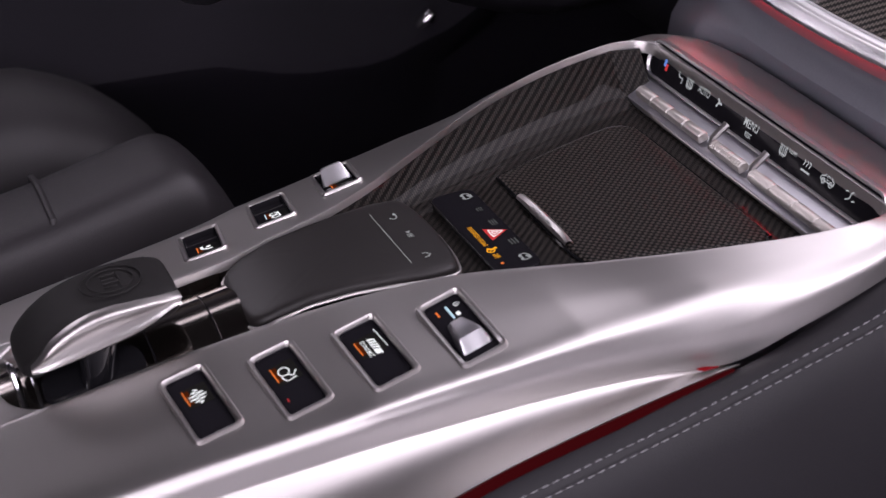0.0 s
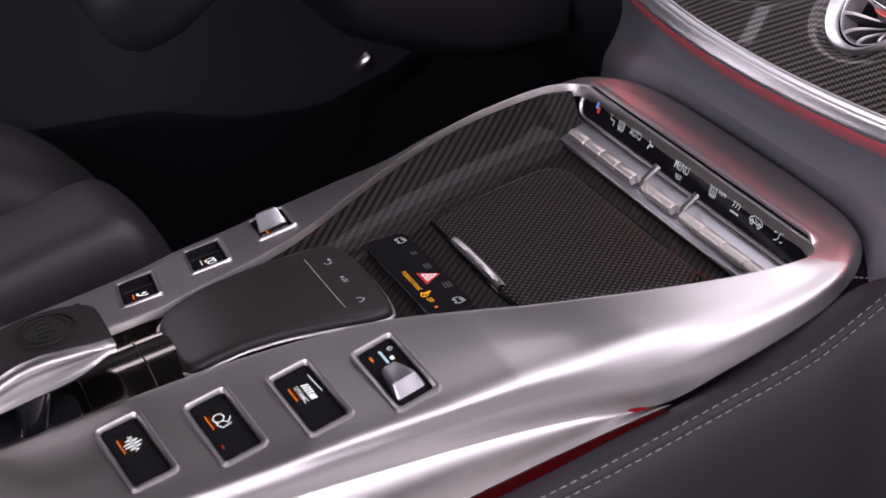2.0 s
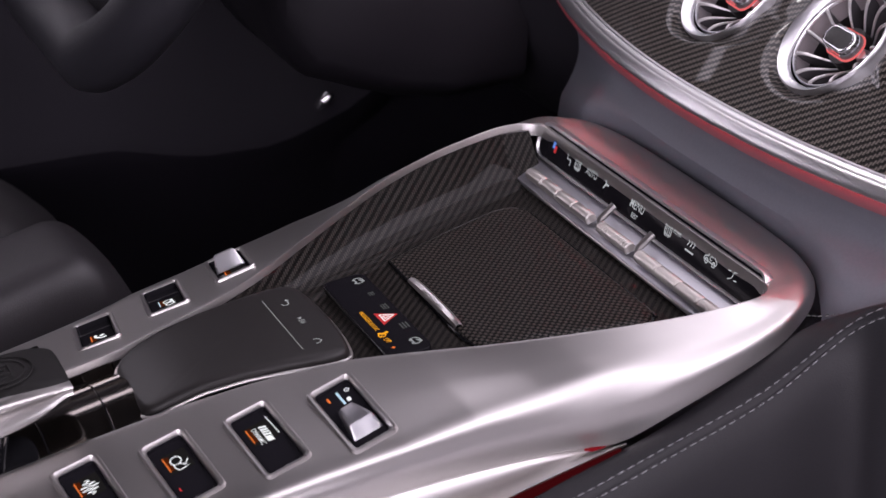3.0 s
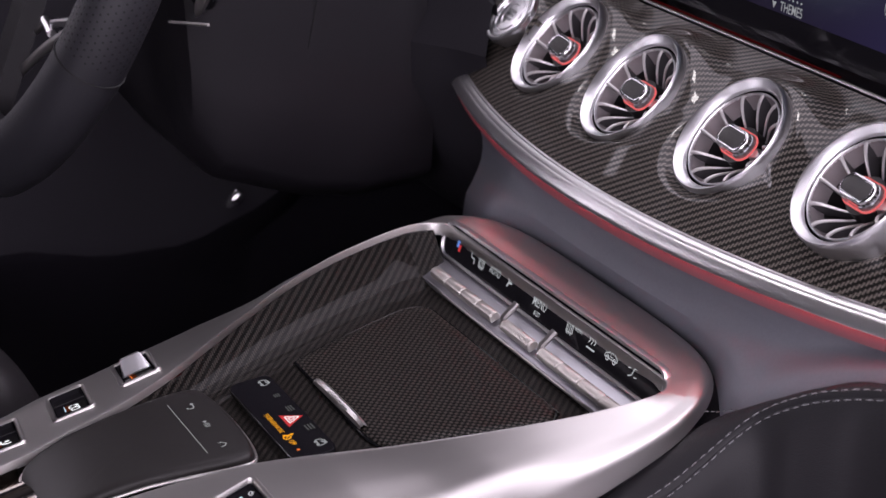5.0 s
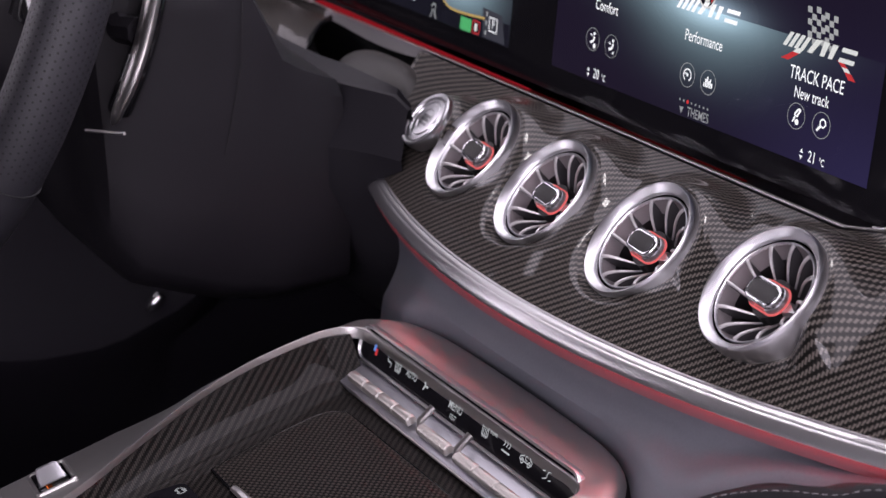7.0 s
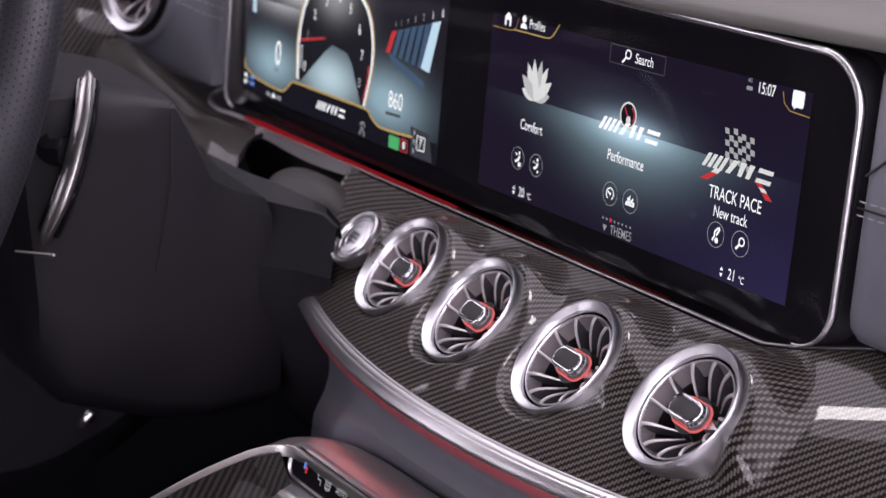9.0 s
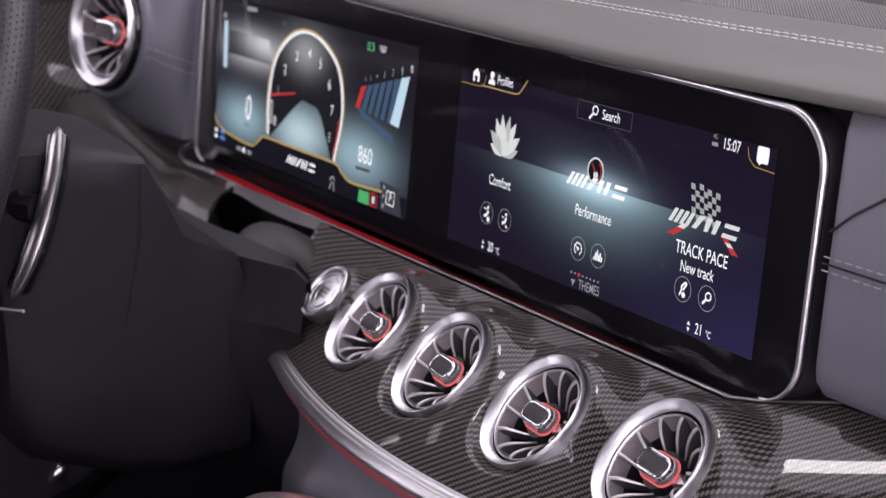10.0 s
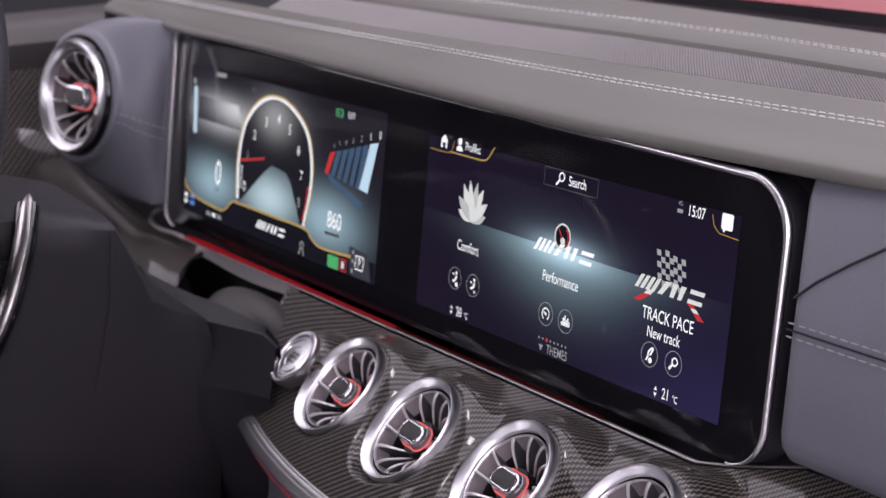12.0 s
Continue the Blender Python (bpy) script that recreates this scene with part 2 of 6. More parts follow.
def loft(sections, closed=False, ring=False, caps=False, bm=None):
    """A skin over rows of points, with its map in metres. closed: each row is a loop; ring: the last row meets the first."""
    bm = bm or bmesh.new()
    s = np.array(sections, float)
    rows, cols = s.shape[:2]
    us = np.r_[0, np.cumsum(np.linalg.norm(np.diff(s, axis=0), axis=2).mean(1))]
    vs = np.zeros((rows, cols))
    vs[:, 1:] = np.cumsum(np.linalg.norm(np.diff(s, axis=1), axis=2), axis=1)
    vs -= vs[:, :1] * 0 + vs.mean(1, keepdims=True) * (0 if closed else 1)
    grid = [[bm.verts.new(p) for p in row] for row in s]
    layer = bm.loops.layers.uv.verify()
    for i in range(rows if ring else rows - 1):
        i2 = (i + 1) % rows
        for j in range(cols if closed else cols - 1):
            j2 = (j + 1) % cols
            quad = ((i, j), (i2, j), (i2, j2), (i, j2))
            try:
                face = bm.faces.new([grid[a][b] for a, b in quad])
            except ValueError:
                continue
            for loop, (a, b) in zip(face.loops, quad):
                loop[layer].uv = (us[a], vs[a, b] if not (closed and b == 0 and j2 == 0) else vs[a, -1])
    if caps:
        bm.faces.new(grid[0])
        bm.faces.new(grid[-1])
    return bm


def tube(path, radius, sides=10, closed=False, bm=None, flat=1.0):
    """A round bar along a path; radius may be one number a point."""
    p = np.array(path, float)
    r = np.broadcast_to(np.array(radius, float), (len(p),))
    rows, up = [], None
    for k in range(len(p)):
        a, b = p[(k - 1) % len(p)] if (closed or k) else p[0], p[(k + 1) % len(p)] if (closed or k < len(p) - 1) else p[-1]
        t = (b - a) / (np.linalg.norm(b - a) + 1e-12)
        if up is None:
            up = np.array([0, 0, 1.0]) if abs(t[2]) < 0.9 else np.array([0, 1.0, 0])
        side = np.cross(t, up)
        side /= np.linalg.norm(side)
        up = np.cross(side, t)
        rows.append([p[k] + r[k] * (math.cos(w) * side + flat * math.sin(w) * up) for w in np.linspace(0, 2 * math.pi, sides, endpoint=False)])
    return loft(rows, closed=True, ring=closed, caps=not closed, bm=bm)


def lathe(profile, sides=48, bm=None):
    """Turns rows of (radius, height) round z."""
    rows = [[(r * math.cos(w), r * math.sin(w), z) for r, z in profile] for w in np.linspace(0, 2 * math.pi, sides, endpoint=False)]
    return loft(rows, ring=True, bm=bm)


def outline(width, height, radius, steps=5):
    """A rectangle with rounded corners, as a loop of (x, y), counter-clockwise."""
    pts = []
    for cx, cy, w in ((1, 1, 0), (-1, 1, 90), (-1, -1, 180), (1, -1, 270)):
        for k in range(steps + 1):
            a = radians(w + 90 * k / steps)
            pts.append((cx * (width / 2 - radius) + radius * math.cos(a), cy * (height / 2 - radius) + radius * math.sin(a)))
    return pts


def slab(loop, z0, z1, edge=0.0, bm=None):
    """A plate over a loop of (x, y) from z0 up to z1, with its upper edge eased."""
    bm = bm or bmesh.new()
    c = np.mean(np.array(loop), axis=0)

    def ring(z, inset):
        out = []
        for x, y in loop:
            d = np.array((x, y)) - c
            L = np.linalg.norm(d) + 1e-12
            out.append(bm.verts.new((*(c + d * (1 - inset / L)), z)))
        return out
    levels = [ring(z0, 0), ring(z1 - edge, 0)]
    if edge:
        levels += [ring(z1 - edge * 0.3, edge * 0.3), ring(z1, edge)]
    for a, b in zip(levels[:-1], levels[1:]):
        for k in range(len(loop)):
            bm.faces.new((a[k], a[(k + 1) % len(loop)], b[(k + 1) % len(loop)], b[k]))
    bm.faces.new(levels[-1])
    bm.faces.new(levels[0][::-1])
    return bm


def frame_of(loop_out, loop_in, z0, z1, bm=None):
    """A flat-topped border between two loops of as many points, rounded on top."""
    rows = []
    for (xo, yo), (xi, yi) in zip(loop_out, loop_in):
        rows.append([(xo, yo, z0), (xo, yo, z0 + 0.6 * (z1 - z0)), (xo * 0.8 + xi * 0.2, yo * 0.8 + yi * 0.2, z1), (xo * 0.35 + xi * 0.65, yo * 0.35 + yi * 0.65, z1),
                     (xi, yi, z0 + 0.55 * (z1 - z0)), (xi, yi, z0 - 0.0005)])
    return loft(rows, ring=True, bm=bm)


def box(x0, x1, y0, y1, z0, z1, ease=0.0):
    bm = bmesh.new()
    bmesh.ops.create_cube(bm, size=1, matrix=Matrix.Translation(((x0 + x1) / 2, (y0 + y1) / 2, (z0 + z1) / 2)) @ Matrix.Diagonal((x1 - x0, y1 - y0, z1 - z0, 1)))
    if ease:
        bmesh.ops.bevel(bm, geom=bm.edges[:], offset=ease, segments=3, affect="EDGES")
    return bm


def axes(origin, right, up):
    """A pose from its origin, its x direction and roughly its y direction."""
    x = Vector(right).normalized()
    z = x.cross(Vector(up)).normalized()
    y = z.cross(x)
    return Matrix.Translation(origin) @ Matrix((x, y, z)).transposed().to_4x4()


def stitches(path, length=0.0042, gap=0.0018, radius=0.0006, lift=(0, 0, 0.0004)):
    """Single stitches along a smooth path, one mesh."""
    p = np.array(path, float)
    d = np.r_[0, np.cumsum(np.linalg.norm(np.diff(p, axis=0), axis=1))]
    bm = bmesh.new()
    s = 0.0
    while s + length < d[-1]:
        q = [np.array([np.interp(s + f * length, d, p[:, n]) for n in range(3)]) + np.array(lift) * h for f, h in ((0, 0.0), (0.25, 1), (0.75, 1), (1, 0.0))]
        tube(q, (radius * 0.5, radius, radius, radius * 0.5), 5, bm=bm)
        s += length + gap
    return bm


# flat signs: shapes in a plane's own x and y
def flat_poly(points, z=0.0, bm=None):
    bm = bm or bmesh.new()
    bm.faces.new([bm.verts.new((x, y, z)) for x, y in points])
    return bm


def flat_bar(x0, y0, x1, y1, width, z=0.0, bm=None):
    d = np.array((x1 - x0, y1 - y0))
    n = np.array((-d[1], d[0])) / (np.linalg.norm(d) + 1e-12) * width / 2
    return flat_poly([(x0 + n[0], y0 + n[1]), (x0 - n[0], y0 - n[1]), (x1 - n[0], y1 - n[1]), (x1 + n[0], y1 + n[1])], z, bm)


def flat_arc(cx, cy, r, width, a0=0, a1=360, z=0.0, steps=28, bm=None, squash=1.0):
    bm = bm or bmesh.new()
    w = np.radians(np.linspace(a0, a1, steps + 1))
    for k in range(steps):
        q = [(cx + rr * math.cos(a), cy + squash * rr * math.sin(a)) for rr, a in ((r + width / 2, w[k]), (r + width / 2, w[k + 1]), (r - width / 2, w[k + 1]), (r - width / 2, w[k]))]
        flat_poly(q, z, bm)
    return bm


def flat_line(points, width, z=0.0, bm=None):
    bm = bm or bmesh.new()
    for (a, b), (c, d) in zip(points[:-1], points[1:]):
        flat_bar(a, b, c, d, width, z, bm)
    return bm


def flat_disc(cx, cy, r, z=0.0, bm=None, steps=16):
    return flat_poly([(cx + r * math.cos(w), cy + r * math.sin(w)) for w in np.linspace(0, 2 * math.pi, steps, endpoint=False)], z, bm)


def lettering(name, text, size, x, y, z, mat, parent, m=None, align="CENTER", squeeze=1.0):
    """Words in the built-in font, as a flat mesh in a plane's own x and y."""
    curve = bpy.data.curves.new(name, "FONT")
    curve.body, curve.size, curve.align_x, curve.align_y = text, size, align, "CENTER"
    curve.offset = 0.004 * size
    ob = bpy.data.objects.new(name, curve)
    me = bpy.data.meshes.new_from_object(ob)
    bpy.data.objects.remove(ob)
    me.transform(Matrix.Translation((x, y, z)) @ Matrix.Diagonal((squeeze, 1, 1, 1)))
    me.materials.clear()
    me.materials.append(mat)
    out = new(name, me)
    out.parent = parent
    if m is not None:
        out.matrix_basis = m
    return out

# ---- the centre console ----
# inner rim and outer lower edge of the silver surround, from the rear to the middle of the front
RIM = [(.034, -.66, .546), (.034, -.60, .554), (.034, -.55, .562), (.034, -.50, .570), (.0355, -.45, .5775), (.040, -.42, .583), (.0463, -.39, .588),
       (.0569, -.36, .5934), (.0731, -.33, .598), (.090, -.30, .602), (.105, -.27, .606), (.1168, -.24, .609), (.1250, -.21, .611), (.1285, -.185, .6125),
       (.1265, -.170, .6122), (.120, -.1625, .6118), (.110, -.160, .611), (.085, -.160, .611), (.045, -.160, .611), (0, -.160, .611)]
EDGE = [(.100, -.66, .512), (.104, -.60, .525), (.1065, -.55, .5335), (.1095, -.50, .5420), (.1135, -.45, .5485), (.1165, -.42, .5525), (.119, -.39, .5550),
        (.122, -.355, .5577), (.126, -.32, .5600), (.132, -.285, .5620), (.1405, -.256, .5640), (.1475, -.225, .5780), (.1485, -.195, .5885), (.146, -.172, .596),
        (.139, -.153, .603), (.1256, -.1385, .605), (.110, -.129, .606), (.085, -.1215, .605), (.045, -.1190, .605), (0, -.1187, .605)]
# where the sloping panel rolls over into the side: share of the way out, and height
KNEE = [(.80, .5329), (.82, .5425), (.835, .5500), (.845, .5575), (.862, .5646), (.882, .5703), (.88, .5750), (.905, .5800), (.88, .5855), (.82, .5895), (.72, .5950), (.62, .5995), (.58, .6030),
        (.56, .6065), (.55, .6105), (.52, .6118), (.50, .6122), (.50, .6125), (.50, .6125), (.50, .6125)]


def surround_sections(fine=15):
    n = (len(RIM) - 1) * fine + 1
    rim, edge = spline(RIM, n), spline(EDGE, n)
    at = np.linspace(0, 19, n)
    share, high = np.interp(at, range(20), [k[0] for k in KNEE]), np.interp(at, range(20), [k[1] for k in KNEE])
    half = []
    for a, b, f, h in zip(rim, edge, share, high):
        out = (b - a) * (1, 1, 0)
        out = out / np.linalg.norm(out)
        k = a + (b - a) * (f, f, 0)
        k[2] = h
        row = [a - out * 0.0012 + (0, 0, -0.0065), a - out * 0.0006 + (0, 0, -0.002)]
        way = [a, a + (k - a) * .08 + (0, 0, .0004), a * .5 + k * .5 + (0, 0, .0003), k, k * .45 + b * .55 + out * .0022 + (0, 0, .0030), b]
        row += list(spline(way, 56))
        row += [b + out * 0.0002 + (0, 0, -0.0012), b - out * 0.003 + (0, 0, -0.004)]
        half.append(row)
    other = [[q * (-1, 1, 1) for q in row] for row in half[-2::-1]]
    return half + other


def panel_z(x, y):
    """Height of the sloping switch panels beside the tray."""
    ys = [p[1] for p in RIM[:14]]
    xa, za, xb = np.interp(y, ys, [p[0] for p in RIM[:14]]), np.interp(y, ys, [p[2] for p in RIM[:14]]), np.interp(y, ys, [p[0] for p in EDGE[:14]])
    f, h = np.interp(y, ys, [k[0] for k in KNEE[:14]]), np.interp(y, ys, [k[1] for k in KNEE[:14]])
    xk = xa + (xb - xa) * f
    return za + (h - za) * (abs(x) - xa) / (xk - xa) + .0003


SW_Y = [-.491, -.450, -.410, -.370]
SW_X = [.0690, .0755, .0815, .0890]


def switch_pose(k, side):
    x, y = SW_X[k], SW_Y[k]
    dx = panel_z(x + .018, y) - panel_z(x - .018, y)
    dy = panel_z(x + .003, y + .02) - panel_z(x - .003, y - .02)
    right = Vector((.036, .0050, dx)) if side > 0 else Vector((.036, -.0050, -dx))
    ahead = Vector((.006 * side, .04, dy))
    return axes((x * side, y, panel_z(x, y)), right, ahead)


console = thing("centre_console", "satin silver centre console with carbon fibre tray", "centre console")
bm = loft(surround_sections())
cuts = [switch_pose(k, side).inverted() for k in range(4) for side in (1, -1)]
gone = []
for face in bm.faces:
    c = face.calc_center_median()
    if c.y < -.34:
        for m in cuts:
            q = m @ c
            if abs(q.x) < .0213 and abs(q.y) < .0106 and abs(q.z) < .006:
                gone.append(face)
                break
bmesh.ops.delete(bm, geom=gone, context="FACES")
part("surround", bm, SATIN, console, "satin silver metal surround")


# lower wing of the silver side, with a band below it for the red glow
U_LINE = [(.097, -.66, .508), (.1065, -.50, .5385), (.1135, -.42, .5490), (.119, -.355, .5542), (.1265, -.30, .5578), (.134, -.272, .5600), (.1395, -.256, .5605)]
L_LINE = [(.158, -.66, .462), (.154, -.50, .511), (.152, -.42, .5325), (.150, -.374, .545), (.149, -.318, .5565), (.1475, -.275, .563), (.147, -.256, .5655)]
for side in (1, -1):
    upper, lower = spline(U_LINE, 40), spline(L_LINE, 40)
    rows = []
    for a, b in zip(upper, lower):
        row = [a + (b - a) * s + np.array((-0.006, 0, -0.004)) * math.sin(math.pi * s) for s in np.linspace(0, 1, 12)]
        row.append(b + (-0.0006, 0, -0.0014))
        rows.append([q * (side, 1, 1) for q in row])
    part("side_wing", loft(rows), SATIN, console, "satin silver side wing")
    # red light on the pad's leather, imitated by a dim emissive ribbon
    band = []
    for k, q in enumerate(spline(L_LINE, 40)[2:39]):
        w = .0030 * min(1, (37 - k) / 14)
        band.append([(q + np.array(d) * (1, 1, 1)) * (side, 1, 1) for d in ((-.0015, 0, -.0022), (w * .4, 0, -.0026), (w, 0, -.0030), (w, 0, -.0050))])
    part("glow_band", loft(band), GLOW_BAND, console, "dim emissive band for the red glow on the pad")
spot = [(.1405, -.2750, .5640), (.1420, -.2720, .5642), (.1440, -.2655, .5648)]
part("light_end", tube(spot, (.0005, .0011, .0003), 8), AMBIENT, console, "red glow at the tip of the light line")

# carbon tray: floor and walls in one moulded skin
FLOOR_HALF = [(.030, -.66, .530), (.030, -.60, .540), (.030, -.55, .548), (.030, -.50, .556), (.031, -.45, .564), (.034, -.42, .569), (.038, -.39, .573), (.046, -.36, .576),
              (.055, -.33, .578), (.065, -.30, .579), (.076, -.27, .580), (.086, -.24, .581), (.094, -.21, .582), (.099, -.190, .583)]
rows = []
for k, (rim_p, fl) in enumerate(zip(spline(RIM[:14], 66), spline(FLOOR_HALF, 66))):
    r, f = rim_p - (0.0008, 0, 0.004), fl
    half = []
    for s in np.linspace(0, 1, 10):
        x = r[0] + (f[0] - r[0]) * s
        z = r[2] + (f[2] - r[2]) * (1 - (1 - s) ** 1.7)
        half.append((x, r[1], z))
    inner = [(f[0] * s, r[1], f[2]) for s in np.linspace(0.9, -0.9, 15)]
    rows.append(half + inner + [(-x, y, z) for x, y, z in half[::-1]])
part("tray", loft(rows), CARBON_TRAY, console, "gloss carbon fibre tray")
end = rows[-1]
part("tray_end", loft([end, [(x * 0.97, -.168, max(z, .588)) for x, y, z in end]]), CARBON_TRAY, console)

# sliding lid with its chrome pull
lid = thing("storage_lid", "carbon fibre storage lid with chrome pull in the console", "storage lid")
LID = [(-.056, -.289), (.056, -.289), (.066, -.262), (.078, -.222), (.080, -.207), (.074, -.199), (.060, -.197), (-.060, -.197), (-.074, -.199), (-.080, -.207), (-.078, -.222), (-.066, -.262)]
lid_loop = [tuple(p[:2]) for p in spline([(x, y, 0) for x, y in LID + LID[:1]], 60)[:-1]]
bm = bmesh.new()
layer = bm.loops.layers.uv.verify()
mid = np.array((0, -.243))
rings = []
for inset, dz in ((0, -.0005), (0.0006, .0010), (.002, .0016), (.008, .0018), (.022, .0018), (.035, .0018), (.047, .0018)):
    ring_v = []
    for x, y in lid_loop:
        d = np.array((x, y)) - mid
        L = np.linalg.norm(d)
        q = mid + d * max(0.02, 1 - inset / L)
        ring_v.append(bm.verts.new((q[0], q[1], .5795 + (q[1] + .30) * .033 + dz + .0006)))
    rings.append(ring_v)
for a, b in zip(rings[:-1], rings[1:]):
    for k in range(len(a)):
        bm.faces.new((a[k], a[(k + 1) % len(a)], b[(k + 1) % len(a)], b[k]))
bm.faces.new(rings[-1])
for face in bm.faces:
    for loop in face.loops:
        loop[layer].uv = (loop.vert.co.x * 0.7071 + loop.vert.co.y * 0.7071, loop.vert.co.y * 0.7071 - loop.vert.co.x * 0.7071)
part("lid_panel", bm, CARBON_LID, lid, "carbon fibre lid panel")
groove = [(x, y, .5798 + (y + .30) * .033) for x, y in lid_loop]
part("seam", tube(groove, 0.0011, 6, closed=True), PIANO, lid, "dark seam round the lid")
part("pull", loft([[(x + .004, -.2890 + 0.0022 * c, .5820 + 0.0034 * s * (1 - (abs(x) / .031) ** 4 * .6)) for c, s in ((-1, 0), (-.8, .8), (0, 1.25), (.8, .9), (1.1, 0))] for x in np.linspace(-.030, .030, 20)], caps=False), SATIN, lid, "satin chrome pull bar")

# warning lamp panel between lid and touchpad
warn = thing("warning_panel", "gloss black switch panel with amber airbag lamp and red hazard triangle", "switch panel",
             m=axes((0, -.3205, .5811), (1, 0, 0), (0, 1, .05)))
loop = outline(.094, .0235, .005)
part("panel", slab(loop, -.002, .0012, .0005), GLASSY, warn, "gloss black panel", sharp=12)
part("trim_line", tube([(-.043, -.0124, .0012), (0, -.0125, .0013), (.043, -.0124, .0012)], .0005, 6), CHROME, warn)
part("hazard_triangle", flat_poly([(-.0005, -.0010), (.0135, -.0010), (.0065, .0096)], .0014), REDMARK, warn, "red hazard triangle button")
bm = bmesh.new()
for k in range(3):
    a, b = [((.0065, .0074), (.0026, .0008), (.0104, .0008))[n % 3] for n in (k, k + 1)]
    flat_bar(*a, *b, .0007, .0016, bm)
    a, b = [((.0065, .0050), (.0048, .0020), (.0082, .0020))[n % 3] for n in (k, k + 1)]
    flat_bar(*a, *b, .0006, .0016, bm)
part("hazard_outline", bm, WHITE, warn)
lettering("airbag_text", "PASSENGER AIR BAG", .0034, .0056, -.0062, .0014, AMBER, warn, squeeze=.72)
lettering("airbag_off", "OFF", .0040, .0290, -.0058, .0014, AMBER, warn, squeeze=.7)
bm = flat_disc(.0210, -.0030, .0010, .0014)
flat_bar(.0198, -.0072, .0222, -.0044, .0012, .0014, bm)
flat_arc(.0226, -.0060, .0019, .0007, 0, 360, .0014, 16, bm)
flat_bar(.0206, -.0044, .0246, -.0076, .0005, .0014, bm)
part("airbag_sign", bm, AMBER, warn)
part("spare_lamp", flat_disc(.0371, -.0060, .0009, .0014), ORANGE, warn)
for x, y, w, h in ((-.0213, .0064, .004, .0035), (-.0045, .0069, .006, .004), (.0193, .0078, .006, .005)):
    bm = bmesh.new()
    for k in range(3):
        flat_bar(x - w / 2, y + (k - 1) * h / 3, x + w / 2, y + (k - 1) * h / 3, h / 6, .0014, bm)
    part("faint_mark", bm, FAINT, warn)
for x, y in ((-.0386, .0060), (.0367, .0062)):
    bm = flat_line([(x - .003, y - .0015), (x - .003, y + .001), (x - .001, y + .0025), (x + .0015, y + .0025), (x + .003, y + .0008), (x + .003, y - .0015), (x - .003, y - .0015)], .0008, .0014)
    flat_disc(x - .0015, y - .002, .0009, .0014, bm, 10)
    flat_disc(x + .0018, y - .002, .0009, .0014, bm, 10)
    flat_bar(x - .0008, y + .0008, x + .0022, y + .0028, .0012, .0014, bm)
    part("vehicle_sign", bm, DIM, warn)

# touchpad with its palm rest
touchpad = thing("touchpad", "matt dark grey touchpad with palm rest on the console", "touchpad")


PAD_EDGE = [(0, -.3460), (.020, -.3468), (.034, -.3490), (.0395, -.3515), (.0416, -.3560), (.0419, -.3640), (.0413, -.3700), (.0390, -.3850), (.0356, -.4050), (.0331, -.4250),
            (.0314, -.4380), (.0298, -.4455), (.0268, -.4505), (.0215, -.4530), (.0110, -.4542), (0, -.4545)]
PAD_TOP = [(-.4560, .5752), (-.4505, .5772), (-.440, .5818), (-.425, .5862), (-.405, .5888), (-.385, .5898), (-.368, .5898), (-.356, .5894), (-.345, .5886)]


def pad_loop(inset, drop):
    """The pad's outline drawn in by an inset, that far below its upper face."""
    half = spline([(x, y, 0) for x, y in PAD_EDGE], 60)
    loop = [(x, y) for x, y, _ in half] + [(-x, y) for x, y, _ in half[-2:0:-1]]
    out = []
    for k, (x, y) in enumerate(loop):
        a, b = np.array(loop[k - 1]), np.array(loop[(k + 1) % len(loop)])
        d = (b - a) / (np.linalg.norm(b - a) + 1e-9)
        q = np.array((x, y)) + np.array((d[1], -d[0])) * inset
        out.append((q[0], q[1], np.interp(q[1], [p[0] for p in PAD_TOP], [p[1] for p in PAD_TOP]) - drop))
    return out


skin = [pad_loop(.0008, .0062), pad_loop(.0, .0046), pad_loop(.0, .0032), pad_loop(.0005, .0016), pad_loop(.0014, .0006), pad_loop(.0028, .0001)]
rim_in = skin[-1]
for f in (.93, .82, .66, .48, .30, .14, .03):
    ring_p = []
    for x, y, z in rim_in:
        q = (x * f, -.400 + (y + .400) * f)
        ring_p.append((*q, np.interp(q[1], [p[0] for p in PAD_TOP], [p[1] for p in PAD_TOP]) + .0008 * (1 - f * f)))
    skin.append(ring_p)
part("palm_rest", loft(skin, closed=True, caps=True), PAD, touchpad, "matt soft-touch palm rest and pad")
part("silver_edge", tube(pad_loop(-.0007, .0050), .0010, 8, closed=True), SATIN, touchpad, "thin silver edge line")
part("pad_base", loft([pad_loop(.0022, .0050), pad_loop(.0026, .0100), pad_loop(.0030, .0220)], closed=True, caps=True), PIANO, touchpad, "black base under the pad")
pad_m = axes((0, -.3625, .5912), (1, 0, 0), (0, 1, .0))
part("pad_line", flat_bar(-.025, -.0105, .033, -.0100, .0004, .0004), DIM, touchpad, m=pad_m)
bm = flat_arc(-.0165, -.001, .0018, .0007, -90, 90, .0004, 10)
flat_bar(-.0195, .0008, -.0165, .0008, .0007, .0004, bm)
flat_poly([(-.0190, .0022), (-.0190, -.0006), (-.0210, .0008)], .0004, bm)
part("back_sign", bm, DIM, touchpad, m=pad_m)
bm = flat_poly([(.0010, -.0014), (.0033, 0), (.0010, .0014)], .0004)
flat_bar(.0043, -.0015, .0043, .0015, .0007, .0004, bm)
flat_bar(.0059, -.0015, .0059, .0015, .0007, .0004, bm)
flat_bar(.0073, -.0015, .0073, .0015, .0005, .0004, bm)
part("play_sign", bm, DIM, touchpad, m=pad_m)
